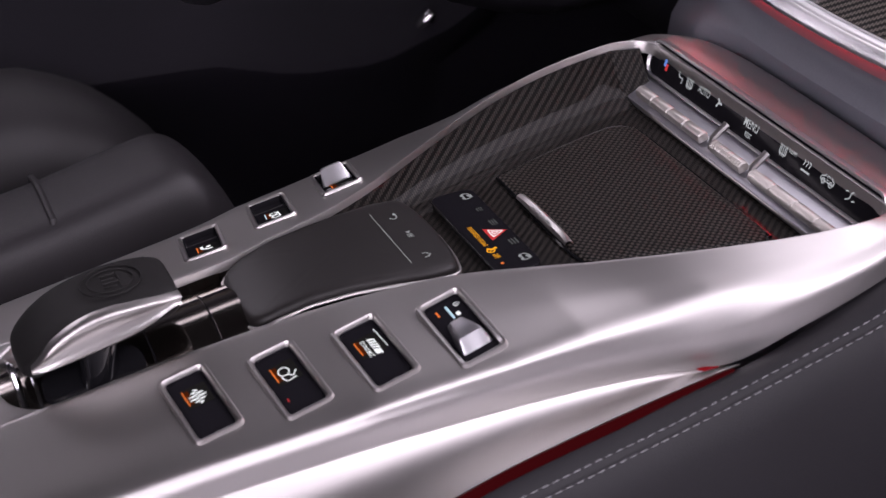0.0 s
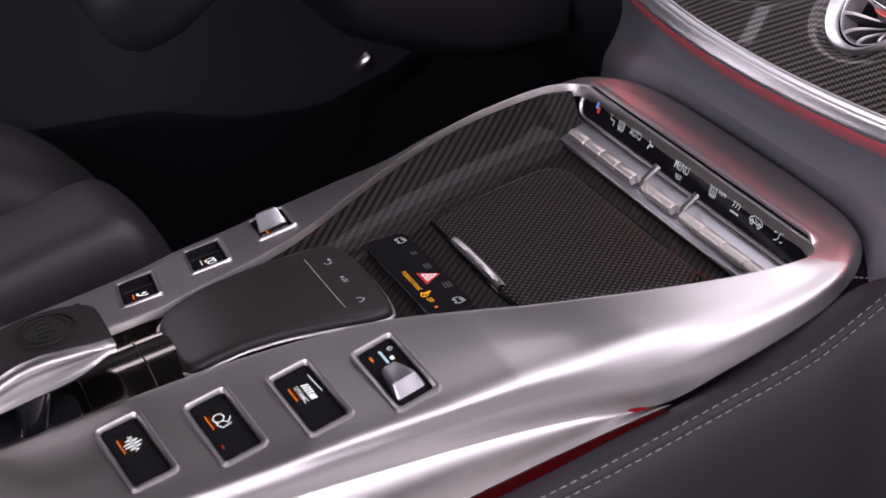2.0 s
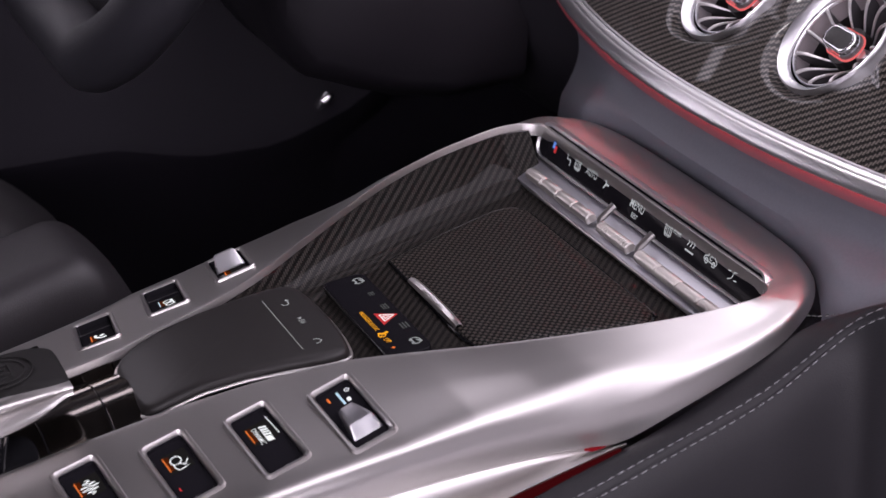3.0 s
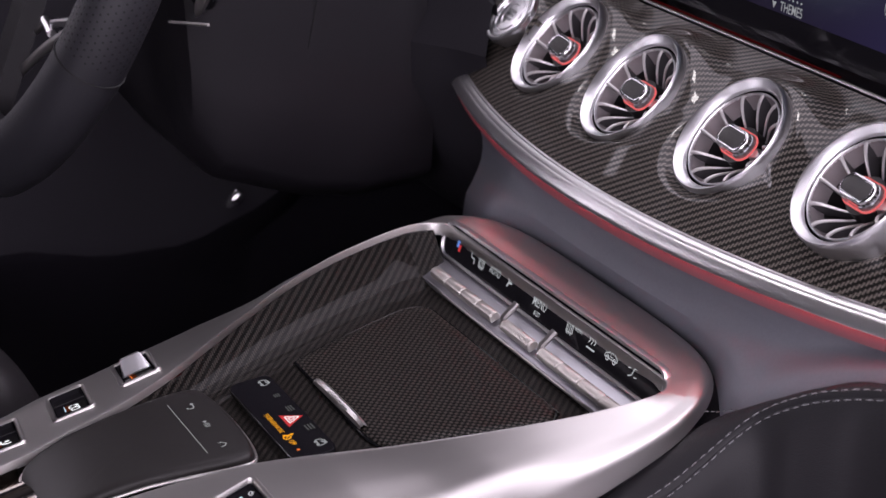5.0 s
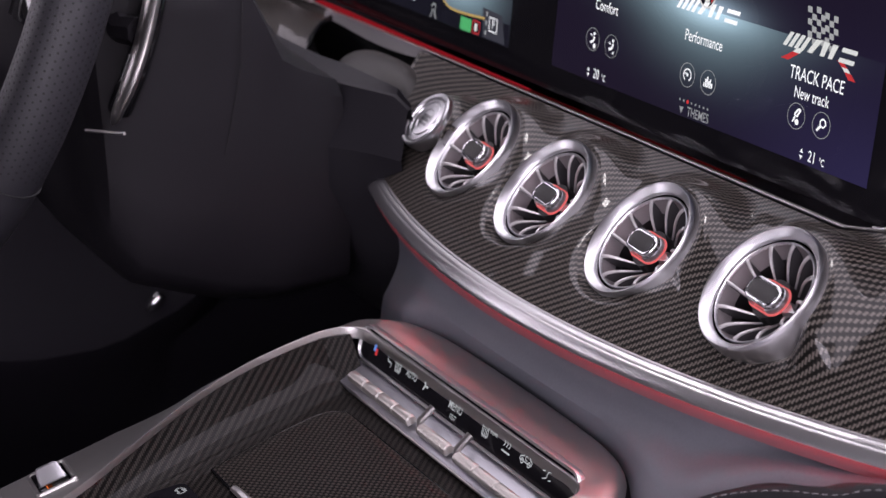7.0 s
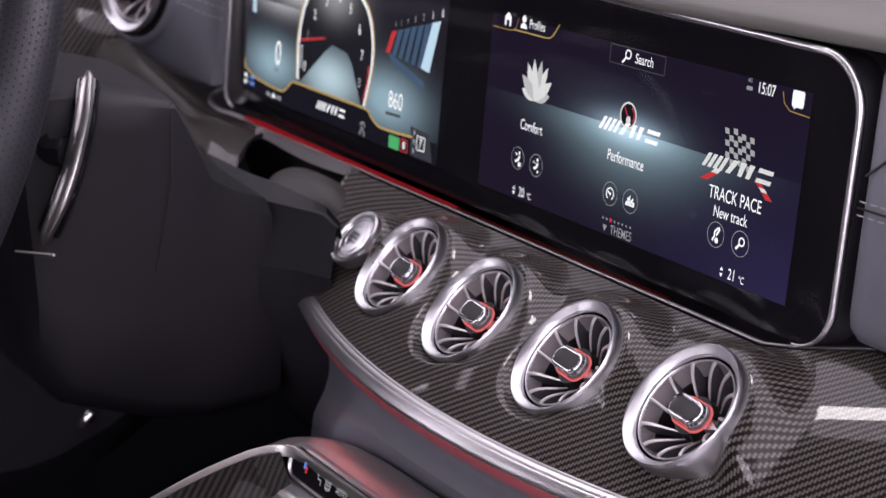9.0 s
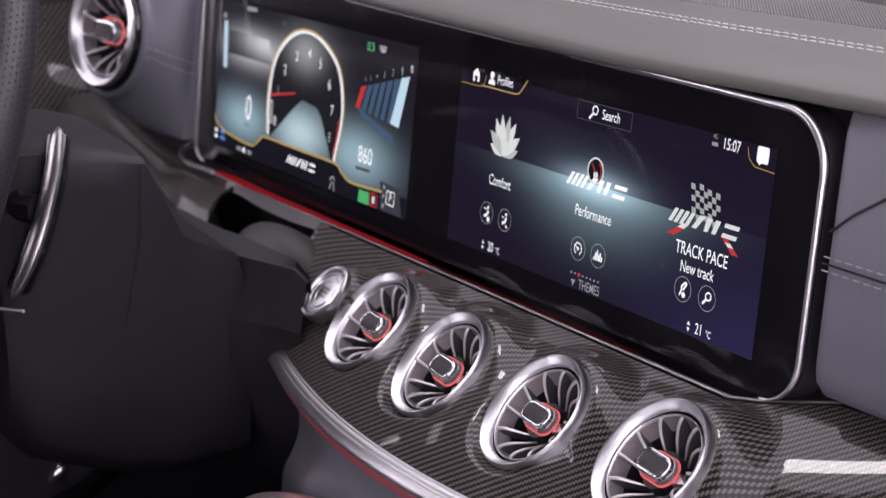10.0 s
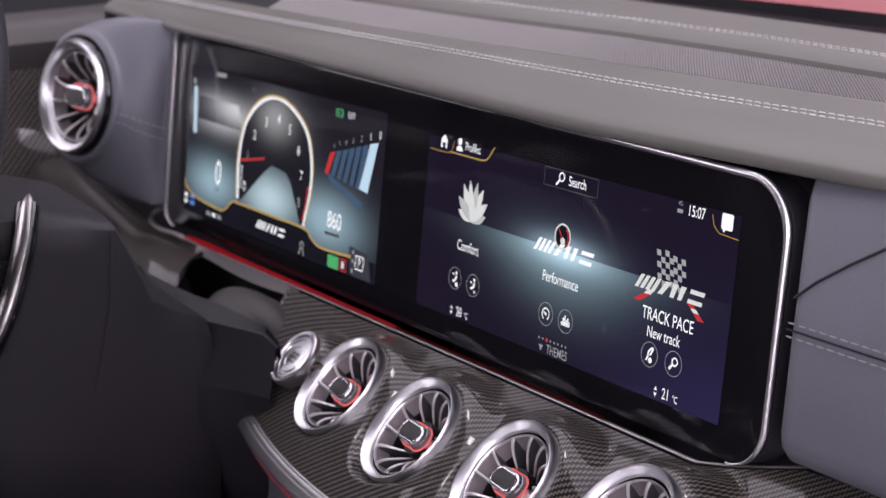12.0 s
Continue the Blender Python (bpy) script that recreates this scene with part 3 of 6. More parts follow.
bm = flat_line([(.0262, -.0020), (.0262, -.0002), (.0284, .0016), (.0306, -.0002), (.0306, -.0020)], .0007, .0004)
part("home_sign", bm, DIM, touchpad, m=pad_m)

# lacquered trough and selector lever behind the touchpad
trough = thing("selector_trough", "smoked chrome trough round the gear selector", "selector trough")
rows = []
for y in np.linspace(-.66, -.452, 24):
    zc = np.interp(y, [-.66, -.60, -.55, -.5, -.45], [.536, .546, .554, .562, .570])
    rows.append([(-.033 + .0, y, zc + .004)] + [(.033 * math.sin(w), y, zc - .009 + .016 * math.cos(w)) for w in np.linspace(-1.35, 1.35, 15)] + [(.033, y, zc + .004)])
part("shell", loft(rows), SMOKE, trough, "smoked chrome half-round shell")
for y in (-.468, -.500):
    zc = np.interp(y, [-.55, -.5, -.45], [.554, .562, .570])
    part("joint", tube([(.0335 * math.sin(w), y, zc - .009 + .0162 * math.cos(w)) for w in np.linspace(-1.3, 1.3, 16)], .0005, 6), PIANO, trough)
part("slot", slab(outline(.026, .050, .011), 0, .0014, .0006), PIANO, trough, "black lever slot", m=axes((.0180, -.5290, .5612), (.92, 0, -.36), (0, 1, .16)))
for y, r in ((-.5635, .0020), (-.5560, .0012)):
    zc = np.interp(y, [-.60, -.55], [.546, .554])
    part("end_ring", tube([(.0340 * math.sin(w), y, zc - .009 + .0168 * math.cos(w)) for w in np.linspace(-1.4, 1.4, 20)], r, 8), CHROME, trough, "polished end ring")

def smooth4(table, n):
    t = np.array(table, float)
    a, b = spline(t[:, :3], n), spline(np.c_[t[:, 0], t[:, 3], t[:, 3]], n)
    return [(*p, q[1]) for p, q in zip(a, b)]


rows = []
for a in np.linspace(-math.pi / 2, math.pi / 2, 33):
    x, y = .0345 * math.sin(a), -.5500 - .0235 * math.cos(a)
    z = .546 + (y + .66) * .1333
    rows.append([(x * .985, y + .0006, z - .012), (x * .985, y + .0006, z - .001), (x, y - .0006, z + .0004), (x, y - .0022, z + .0006), (x * 1.0, -.62, .5518), (x, -.66, .5460)])
part("rear_cover", loft(rows), SATIN, console, "satin silver panel behind the selector")

lever = thing("gear_selector", "black leather gear selector with satin silver side trim", "gear selector")
rows = []
# y, half width, top, bottom of the grip
for y, hw, top, bot in smooth4([(-.4830, .008, .592, .588), (-.4838, .016, .5965, .5870), (-.4870, .0210, .5990, .5850), (-.497, .0236, .6003, .5825), (-.512, .0240, .6000, .5790), (-.526, .0240, .5975, .5755),
                                (-.540, .0238, .5925, .5715), (-.550, .0230, .5860, .5690), (-.557, .0212, .5795, .5680), (-.561, .016, .5750, .5690), (-.5622, .007, .5725, .5700)], 44):
    row = []
    for w in np.linspace(0, 2 * math.pi, 40, endpoint=False):
        c, s = math.cos(w), math.sin(w)
        row.append((hw * math.copysign(abs(c) ** 0.45, c), y, (top + bot) / 2 + (top - bot) / 2 * math.copysign(abs(s) ** 0.5, s)))
    rows.append(row)
part("grip", loft(rows, closed=True, caps=True), RUBBER, lever, "black leather grip")
for side in (1, -1):
    rows = []
    for y, hw, z0, z1 in smooth4([(-.4842, .0218, .5920, .5968), (-.4888, .0236, .5915, .5980), (-.4999, .0246, .5860, .5986), (-.510, .0250, .5825, .5985), (-.520, .0252, .5802, .5980), (-.530, .0252, .5778, .5960), (-.5385, .0250, .5758, .5925), (-.547, .0246, .5740, .5870), (-.5530, .0238, .5730, .5810), (-.5575, .0220, .5725, .5765)], 48):
        z1, hw = (z1, hw) if side > 0 else (z1 - .004, hw - .0012)
        h = z1 - z0
        rows.append([(side * x, y, z) for x, z in ((hw - .006, z0 - .0004), (hw - .0006, z0), (hw + .0012, z0 + .0008), (hw + .0014, z0 + .12 * h), (hw + .0006, z0 + .22 * h), (hw + .0000, z0 + .45 * h), (hw + .0004, z0 + .64 * h),
                                                  (hw + .0018, z0 + .76 * h), (hw + .0022, z0 + .84 * h), (hw + .0016, z0 + .94 * h), (hw + .0002, z1), (hw - .005, z1 - .0002))])
    part("side_trim", loft(rows, caps=True), SATIN, lever, "satin silver scooped side trim", sharp=60)
bm = tube([(.0185, -.530, .550), (.0170, -.5275, .562), (.012, -.524, .580)], (.0105, .0098, .0125), 16, flat=0.8)
part("stalk", bm, PIANO, lever, "gloss black stalk")
crest_m = axes((.0, -.5125, .6000), (1, 0, 0), (0, 1, .06))
bm = bmesh.new()
for r, w in ((.0148, .0005), (.0110, .00045)):
    tube([(r * math.cos(a), 1.0 * r * math.sin(a), .0002) for a in np.linspace(0, 2 * math.pi, 40, endpoint=False)], w, 6, closed=True, bm=bm)
for k in range(4):
    tube([(-.006 + k * .004, -.004, .0002), (-.006 + k * .004, .004 - k % 2 * .002, .0002)], .0005, 6, bm=bm)
tube([(-.008, .004, .0002), (.008, .004, .0002)], .0005, 6, bm=bm)
part("crest", bm, RUBBER, lever, "embossed round crest", m=crest_m)

# switches on the two silver panels: frame, glass and signs
SIGN_Z = -.0009


def display_switch(k, side, label):
    ob = thing("display_switch", label, "switch", "console switches", m=switch_pose(k, side))
    big = 1.0 if side > 0 else .96
    out, inn = outline(.0476 * big, .0252 * big, .0034, 4), outline(.0402, .0182, .0018, 4)
    high = .0022 if side > 0 else .0010
    rim = []
    for a, b in zip(out, inn):
        rim.append([(a[0] + (b[0] - a[0]) * f, a[1] + (b[1] - a[1]) * f, z) for f, z in ((0, -.0022), (.04, high * .35), (.24, high), (.55, high * .95), (.85, high * .3), (1, -.0016))])
    part("bezel", loft(rim, ring=True), SATIN, ob, "bright silver bezel")
    # recess with the black glass at its bottom
    deep = .0016 if side > 0 else .0030
    part("recess", loft([[(x, y, .0), (x * .985, y * .97, -deep)] for x, y in inn], ring=True), GLASSY, ob)
    part("glass", slab([(x * .99, y * .98) for x, y in inn], -deep - .001, -deep + .0003, .0003), GLASSY, ob, "gloss black display glass", sharp=12)
    return ob


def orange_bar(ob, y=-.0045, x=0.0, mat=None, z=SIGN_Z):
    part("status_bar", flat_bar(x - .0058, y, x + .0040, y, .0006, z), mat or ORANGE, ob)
    # the bar's spilled light, painted as a faint emissive patch on the glass
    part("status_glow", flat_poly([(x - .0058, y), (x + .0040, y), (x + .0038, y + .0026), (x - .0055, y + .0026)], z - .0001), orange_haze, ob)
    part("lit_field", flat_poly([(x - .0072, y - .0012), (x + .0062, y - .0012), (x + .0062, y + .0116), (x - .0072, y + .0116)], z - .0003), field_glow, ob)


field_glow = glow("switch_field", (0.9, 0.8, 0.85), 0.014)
# emission for the painted haze above each status bar
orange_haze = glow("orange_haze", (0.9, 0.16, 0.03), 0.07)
# suspension
s = display_switch(0, 1, "black display switch with a damper sign in a silver bezel")
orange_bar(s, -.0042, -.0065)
bm = bmesh.new()
zig = [(-.0110 + k * .0010, .0012 + sgn * w / 2) for k, (w, sgn) in enumerate(((.0012, -1), (.0030, 1), (.0050, -1), (.0068, 1), (.0084, -1), (.0090, 1), (.0084, -1), (.0068, 1), (.0050, -1), (.0030, 1), (.0012, -1)))]
flat_line(zig, .00055, SIGN_Z, bm)
part("sign", bm, WHITE, s)
# exhaust
s = display_switch(1, 1, "black display switch with an exhaust sign in a silver bezel")
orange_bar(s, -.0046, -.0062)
bm = flat_arc(-.0072, .0002, .0026, .0006, 0, 360, SIGN_Z, 22)
flat_line([(-.0050, -.0018), (-.0030, -.0020), (-.0006, -.0006), (-.0012, .0042)], .0006, SIGN_Z, bm)
flat_line([(-.0046, .0012), (-.0024, .0030), (-.0052, .0056)], .0006, SIGN_Z, bm)
part("sign", bm, WHITE, s)
part("alert_mark", flat_bar(.009, -.006, .0115, -.006, .0006, SIGN_Z), REDMARK, s)
# handling mode
s = display_switch(2, 1, "black display switch lettered DYNAMIC in a silver bezel")
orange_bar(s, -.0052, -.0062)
bm = bmesh.new()
for k in range(4):
    x = -.0105 + k * .0018
    flat_poly([(x, .0005), (x + .0012, .0005), (x + .0026, .0040), (x + .0014, .0040)], SIGN_Z, bm)
flat_poly([(-.0034, .0005), (.0006, .0005), (.0014, .0036), (-.0020, .0036)], SIGN_Z, bm)
part("emblem", bm, WHITE, s)
lettering("mode_text", "DYNAMIC", .0033, -.0048, -.0020, SIGN_Z, WHITE, s, squeeze=.8)
part("edge_line", flat_bar(-.0145, .0066, -.0010, .0072, .0004, SIGN_Z), WHITE, s)
# left row
s = display_switch(1, -1, "black display switch with an orange seat sign in a silver panel")
orange_bar(s, -.0035, .004, z=-.0024)
bm = flat_line([(-.001, -.001), (.003, -.001), (.006, .002), (.0062, .0045)], .0016, -.0024)
flat_disc(.002, .0025, .0014, -.0024, bm)
part("sign", bm, WHITE, s)
s = display_switch(2, -1, "black display switch with a two-ring sign in a silver panel")
orange_bar(s, -.0035, .002, ICE, -.0024)
bm = flat_arc(.001, .001, .0022, .0009, 0, 360, -.0024, 18)
flat_arc(.0060, .0018, .0022, .0009, 0, 360, -.0024, 18, bm)
flat_bar(-.001, .0035, .008, .0042, .0007, -.0024, bm)
part("sign", bm, WHITE, s)

# the two power knobs
for side in (1, -1):
    s = display_switch(3, side, "black switch with a knurled crystal thumb roller in a silver bezel")
    x0 = .0 if side > 0 else -.0125
    tall = 1.0 if side > 0 else 1.3
    shape = [(-.0058, .0020, .0034, -.0014), (-.0046, .0024, .0038, .0012), (.0020, .0032, .0047, .0038), (.0090, .0040, .0056, .0056), (.0104, .0042, .0058, .0054), (.0150, .0050, .0063, -.0012)]
    rows = []
    for x, top, low, h in shape:
        top, low = top * 1.38, low * 1.34
        h = h * tall if h > 0 else h
        rows.append([(x0 + x, -low, -.0020), (x0 + x, -top * 1.06, h - .0007), (x0 + x, -top * .9, h), (x0 + x, top * .9, h), (x0 + x, top * 1.06, h - .0007), (x0 + x, low, -.0020)])
    roller = part("roller", loft(rows, caps=True), CRYSTAL, s, "bright silver tapered thumb roller", sharp=25)
    bm = bmesh.new()
    for k in range(13):
        f = (k - 6) / 6.6
        tube([(x0 + x, f * top * 1.08, (h * tall if h > 0 else h) + .00005) for x, top, low, h in shape[1:5]], .00018, 4, bm=bm)
    part("knurling", bm, CRYSTAL, roller)
    if side > 0:
        part("status_bar", flat_bar(-.0160, -.0046, -.0125, -.0046, .0010, -.0009), ORANGE, s)
        part("blue_bar", flat_bar(-.0165, .0008, -.0075, .0008, .0012, -.0009), ICE, s)
        part("white_bar", flat_bar(-.0105, .0038, -.0080, .0038, .0020, -.0009), WHITE, s)
        bm = flat_arc(-.0150, .0058, .0011, .0004, -230, 50, -.0009, 14)
        flat_bar(-.0150, .0058, -.0150, .0074, .0004, -.0009, bm)
        part("power_sign", bm, WHITE, s)
    else:
        orange_bar(s, -.0040, .008, z=-.0024)
        bm = flat_arc(.0135, .0010, .0020, .0009, 0, 360, -.0024, 16)
        flat_bar(.0105, -.0008, .0165, .0028, .0010, -.0024, bm)
        part("sign", bm, WHITE, s)

# climate controls
climate = thing("climate_panel", "gloss black climate strip with white signs and silver toggle keys", "climate controls",
                m=axes((-.003, -.1615, .6041), (1, 0, 0), (0, .36, .93)))
part("strip", slab(outline(.236, .0185, .0075), -.004, 0, .0006), GLASSY, climate, "gloss black strip", sharp=12)
part("strip_frame", frame_of([(x, y + .0005) for x, y in outline(.2400, .0230, .0088)], outline(.2352, .0178, .0070), -.003, .0014), BEZEL, climate, "bright metal frame")


def clim_sign(x, kind):
    bm = bmesh.new()
    if kind == "seat":
        flat_line([(x - .002, .003), (x - .001, -.001), (x + .003, -.001), (x + .003, -.004)], .0007, .0003, bm)
        flat_disc(x + .001, .003, .0006, .0003, bm)
    elif kind == "flow":
        for k in range(3):
            flat_line([(x - .0026 + k * .0026, .0045), (x - .0036 + k * .0026, .0028), (x - .0022 + k * .0026, .001), (x - .0032 + k * .0026, -.001)], .0007, .0003, bm)
        flat_bar(x - .004, -.0035, x + .004, -.0035, .001, .0003, bm)
    elif kind == "screen":
        flat_line([(x - .004, .003), (x + .002, .003), (x + .0026, -.003), (x - .0034, -.003), (x - .004, .003)], .0006, .0003, bm)
        for k in range(3):
            flat_bar(x - .0024 + k * .0017, .0018, x - .0024 + k * .0017, -.0042, .0006, .0003, bm)
    elif kind == "fan":
        for w in range(3):
            a = radians(120 * w)
            flat_bar(x, 0, x + .0032 * math.cos(a), .0032 * math.sin(a), .0012, .0003, bm)
    elif kind == "car":
        flat_line([(x - .0058, -.0014), (x - .0055, .0004), (x - .003, .001), (x - .0014, .003), (x + .0022, .003), (x + .0040, .001), (x + .0058, .0004), (x + .0058, -.0014), (x - .0058, -.0014)], .0006, .0003, bm)
        flat_arc(x - .0032, -.0016, .0013, .0007, 0, 360, .0003, 12, bm)
        flat_arc(x + .0034, -.0016, .0013, .0007, 0, 360, .0003, 12, bm)
        flat_arc(x + .0004, .0008, .0012, .0005, 30, 330, .0003, 10, bm)
    elif kind == "person":
        flat_line([(x - .003, -.003), (x, -.0016), (x + .0008, .002), (x + .004, .0028)], .0006, .0003, bm)
        flat_line([(x - .0045, .001), (x - .002, .0016)], .0006, .0003, bm)
        flat_line([(x + .002, -.0022), (x + .0045, -.0016)], .0006, .0003, bm)
    return bm


part("temp_sign", flat_poly([(-.1022, -.001), (-.0996, -.001), (-.0996, .0035), (-.1022, .0035)], .0003), BLUEMARK, climate)
part("temp_sign", flat_poly([(-.0996, -.003), (-.0972, -.003), (-.0972, .001), (-.0996, .001)], .0003), REDMARK, climate)
for x, kind in ((-.0823, "seat"), (-.0705, "screen"), (-.0383, "fan"), (.0300, "screen"), (.0520, "flow"), (.0710, "car"), (.0913, "person")):
    part("sign", clim_sign(x, kind), CLIM_WHITE, climate)
lettering("auto_text", "AUTO", .0060, -.0549, 0, .0003, CLIM_WHITE, climate, squeeze=.75)
lettering("menu_text", "MENU", .0072, -.0036, .0000, .0003, CLIM_WHITE, climate, squeeze=.75)
lettering("rest_text", "REST", .0038, -.0036, -.0058, .0003, CLIM_WHITE, climate, squeeze=.8)
lettering("rear_text", "REAR", .0042, .0378, .0014, .0003, CLIM_WHITE, climate, squeeze=.75)
# ledge below the strip and the keys on it
ledge = axes((-.003, -.1720, .5922), (1, 0, 0), (0, .95, .30))
local = climate.matrix_world.inverted()
part("ledge", slab(outline(.232, .0260, .006), -.006, -.0012, .001), LEDGE, climate, "satin silver ledge", m=local @ ledge)


def toggle_key(x0, x1, ribs, fine):
    """One bar of a toggle row: rounded silver key with knurling."""
    prof = [(-.0050, -.0015), (-.0054, .0010), (-.0047, .0030), (-.0030, .0040), (-.0006, .0038), (.0010, .0028), (.0014, .0010), (.0012, -.0015)]
    key = part("toggle_key", loft([[(x0 + f, y * w, z * w) for y, z in prof] for f, w in ((0, .86), (.0006, 1), (x1 - x0 - .0006, 1), (x1 - x0, .86))], closed=True, caps=True), KEY, climate,
               "brushed silver toggle key", m=local @ axes((-.003, -.1776, .5928), (1, 0, 0), (0, .95, .30)))
    bm = bmesh.new()
    n = int((x1 - x0) / (.0011 if fine else .0022))
    for k in range(1, n):
        x = x0 + (x1 - x0) * k / n
        tube([(x, y * 1.01, z * 1.02) for y, z in prof[1:5]], .00022, 4, bm=bm)
    if fine or ribs:
        part("knurling", bm, KEY, key)
    return key


for x0 in (-.0970, -.0784, -.0598, -.0412):
    toggle_key(x0, x0 + .0183, False, False)
toggle_key(-.0120, .0200, True, False)
for x0 in (.0290, .0500, .0710, .0920):
    toggle_key(x0, x0 + .0204, True, True)
part("front_lip", tube([(x, -.0128 + .002 * (abs(x) / .112) ** 4, -.0030) for x in np.linspace(-.112, .116, 30)], .0013, 8), SATIN, climate, "rounded front lip of the ledge", m=local @ ledge)
for x in (-.0172, .0245):
    part("divider", tube([(x, -.008, -.004), (x, -.004, .004), (x, .006, .0075)], .0022, 8), SATIN, climate, m=local @ ledge)
for x in (-.085, -.07, -.045, -.01, .035, .052, .056, .060, .085):
    part("tick", flat_bar(x - .0012, .0088, x + .0012, .0088, .0007, .0004), FAINT, climate, m=local @ ledge)

# ---- lower dash: grey leather face, trim, carbon panel ----
def trim_y(x):
    return -0.1285 + x * (0.0118 + 0.7497 * x)


TRIM_Z = 0.664
dash = thing("dashboard", "grey leather dashboard with carbon fibre vent panel and red ambient light", "dashboard")
# leather face below the trim
rows = []
for x in np.linspace(-.196, .60, 90):
    rim_y = trim_y(x) - .001
    low = np.interp(x, [-.196, -.13, -.126, -.110, .110, .126, .14, .150, .172, .19, .2056, .2205, .245, .264, .32], [.560, .592, .598, .601, .601, .598, .592, .596, .616, .628, .636, .640, .647, .655, .664])
    low_y = np.interp(x, [-.196, -.13, -.126, -.110, -.085, 0, .085, .110, .126, .14, .150, .172, .19, .2056, .2205, .245, .264, .32], [-.115, -.136, -.135, -.126, -.1185, -.1160, -.1185, -.126, -.135, -.143, -.143, -.130, -.120, -.110, -.102, -.094, -.084, -.064])
    row = []
    for s in np.linspace(0, 1, 14):
        z = TRIM_Z - .0118 + (low - TRIM_Z + .0118) * s
        row.append((x, rim_y + .010 * math.sin(math.pi * min(1, s * 1.6)) + (low_y - rim_y) * s**1.5, z))
    rows.append(row)
first = rows[0]
turned = [[(x - d, y + e, z) for x, y, z in first] for d, e in ((.001, .20), (.008, .10), (.007, .04), (.003, .010))]
part("lower_face", loft(turned + rows), HIDE, dash, "smooth grey leather lower face")
part("edge_seam", stitches([(x - .004, y + .012, z) for x, y, z in spline(first, 40)], .003, .002, .0005, (-.0004, 0, 0)), THREAD_GREY, dash)
# chrome trim with its red light under it
xs = np.linspace(-.268, .60, 110)
prof = [(.005, .0012), (.0036, .0020), (.0022, .0019), (.0016, .0014), (.0010, .0014), (-.0012, .0002), (-.0018, -.0004), (-.0022, -.0005), (-.0036, -.0017), (-.0050, -.0032),
        (-.0060, -.0048), (-.0066, -.0062), (-.0066, -.0070), (-.0056, -.0076), (.002, -.0076)]
part("lower_trim", loft([[(x, trim_y(x) + a, TRIM_Z + b) for a, b in prof] for x in xs]), BEZEL, dash, "bright grooved metal trim strip", sharp=30)
part("lower_light", tube([(x, trim_y(x) - .0036, TRIM_Z - .0080) for x in xs[8:]], .0004, 6), LED, dash, "glowing red ambient light line")
# light strip widened so its emission also covers the red glow on the leather
part("glow_band", loft([[(x, trim_y(x) + a, TRIM_Z + b) for a, b in ((-.0016, -.0074), (-.0020, -.0090), (-.0026, -.0112), (-.0029, -.0136), (-.0026, -.0156), (-.0012, -.0164))] for x in xs[4:]]), GUIDE_GLOW, dash, "dim red guide and glow band under the trim")
# carbon panel from the trim up to the display


def top_y(x):
    return np.interp(x, [.139, .158, .177, .197, .25, .60], [-.0185, -.0130, -.0055, .0036, .0080, .030])


def top_z(x):
    return np.interp(x, [.139, .158, .177, .197, .25, .60], [.7245, .7270, .7305, .7345, .7355, .742])


def panel_point(x, s):
    y0, z0 = trim_y(x) + .003, TRIM_Z + .0015
    y, z = y0 + (top_y(x) - y0) * s, z0 + (top_z(x) - z0) * s
    return np.array((x, y, z + .006 * math.sin(math.pi * s)))


VENTS = [(-.1428, -.0714, .7055), (-.0519, -.0759, .7034), (.0475, -.0778, .7050), (.1469, -.0754, .7092)]
TILT_V = radians(46)


def vent_pose(c, az):
    n = Vector((math.sin(radians(az)) * math.cos(TILT_V), -math.cos(radians(az)) * math.cos(TILT_V), math.sin(TILT_V)))
    right = Vector((math.cos(radians(az)), math.sin(radians(az)), 0))
    return axes(c, right, n.cross(right))


START_M = vent_pose((-.2004, -.0700, .7083), -6)
VENT_M = [vent_pose(c, az) for c, az in zip(VENTS, (-6.6, -6.3, -6, -5.7))]
rows = []
for x in np.linspace(-.262, .60, 340):
    row = []
    for s in np.linspace(0, 1, 90):
        p = panel_point(x, s)
        p[0] -= .036 * s * max(0, 1 - (x + .262) / .06)
        shift = Vector((0, 0, 0))
        # the lacquered panel swells up behind each vent
        for m, size in [(m, 1.0) for m in VENT_M] + [(START_M, .56)]:
            q = m.inverted() @ Vector(p)
            upper = min(1.0, max(0.0, .5 + (q.y + .6 * q.x) / (.040 * size)))
            reach = (.042 + .018 * upper) * size
            near = max(0.0, min(1.0, (reach - math.hypot(q.x, q.y)) / (reach - .0365 * size)))
            near = near * near * (3 - 2 * near) * min(1.0, (1 - s) / .15)
            low = -.030 + .023 * upper
            shift += m.to_3x3() @ Vector((0, 0, (min(max(q.z, low * size), -.0040 * size * size) - q.z) * near))
        row.append(p + np.array(shift))
    rows.append(row)
bm = loft(rows)
bm.verts.index_update()
layer = bm.loops.layers.uv.verify()
for face in bm.faces:
    for loop in face.loops:
        i, j = divmod(loop.vert.index, 90)
        x = -.262 + .862 * i / 339
        loop[layer].uv = (x, math.hypot(top_y(x) - trim_y(x), top_z(x) - TRIM_Z) * 1.03 * j / 89)
holes = [(m.inverted(), .0325) for m in VENT_M] + [(START_M.inverted(), .0185)]
bmesh.ops.delete(bm, geom=[f for f in bm.faces if any(math.hypot(*(m @ f.calc_center_median()).xy) < r for m, r in holes)], context="FACES")
part("carbon_panel", bm, CARBON, dash, "gloss carbon fibre panel")
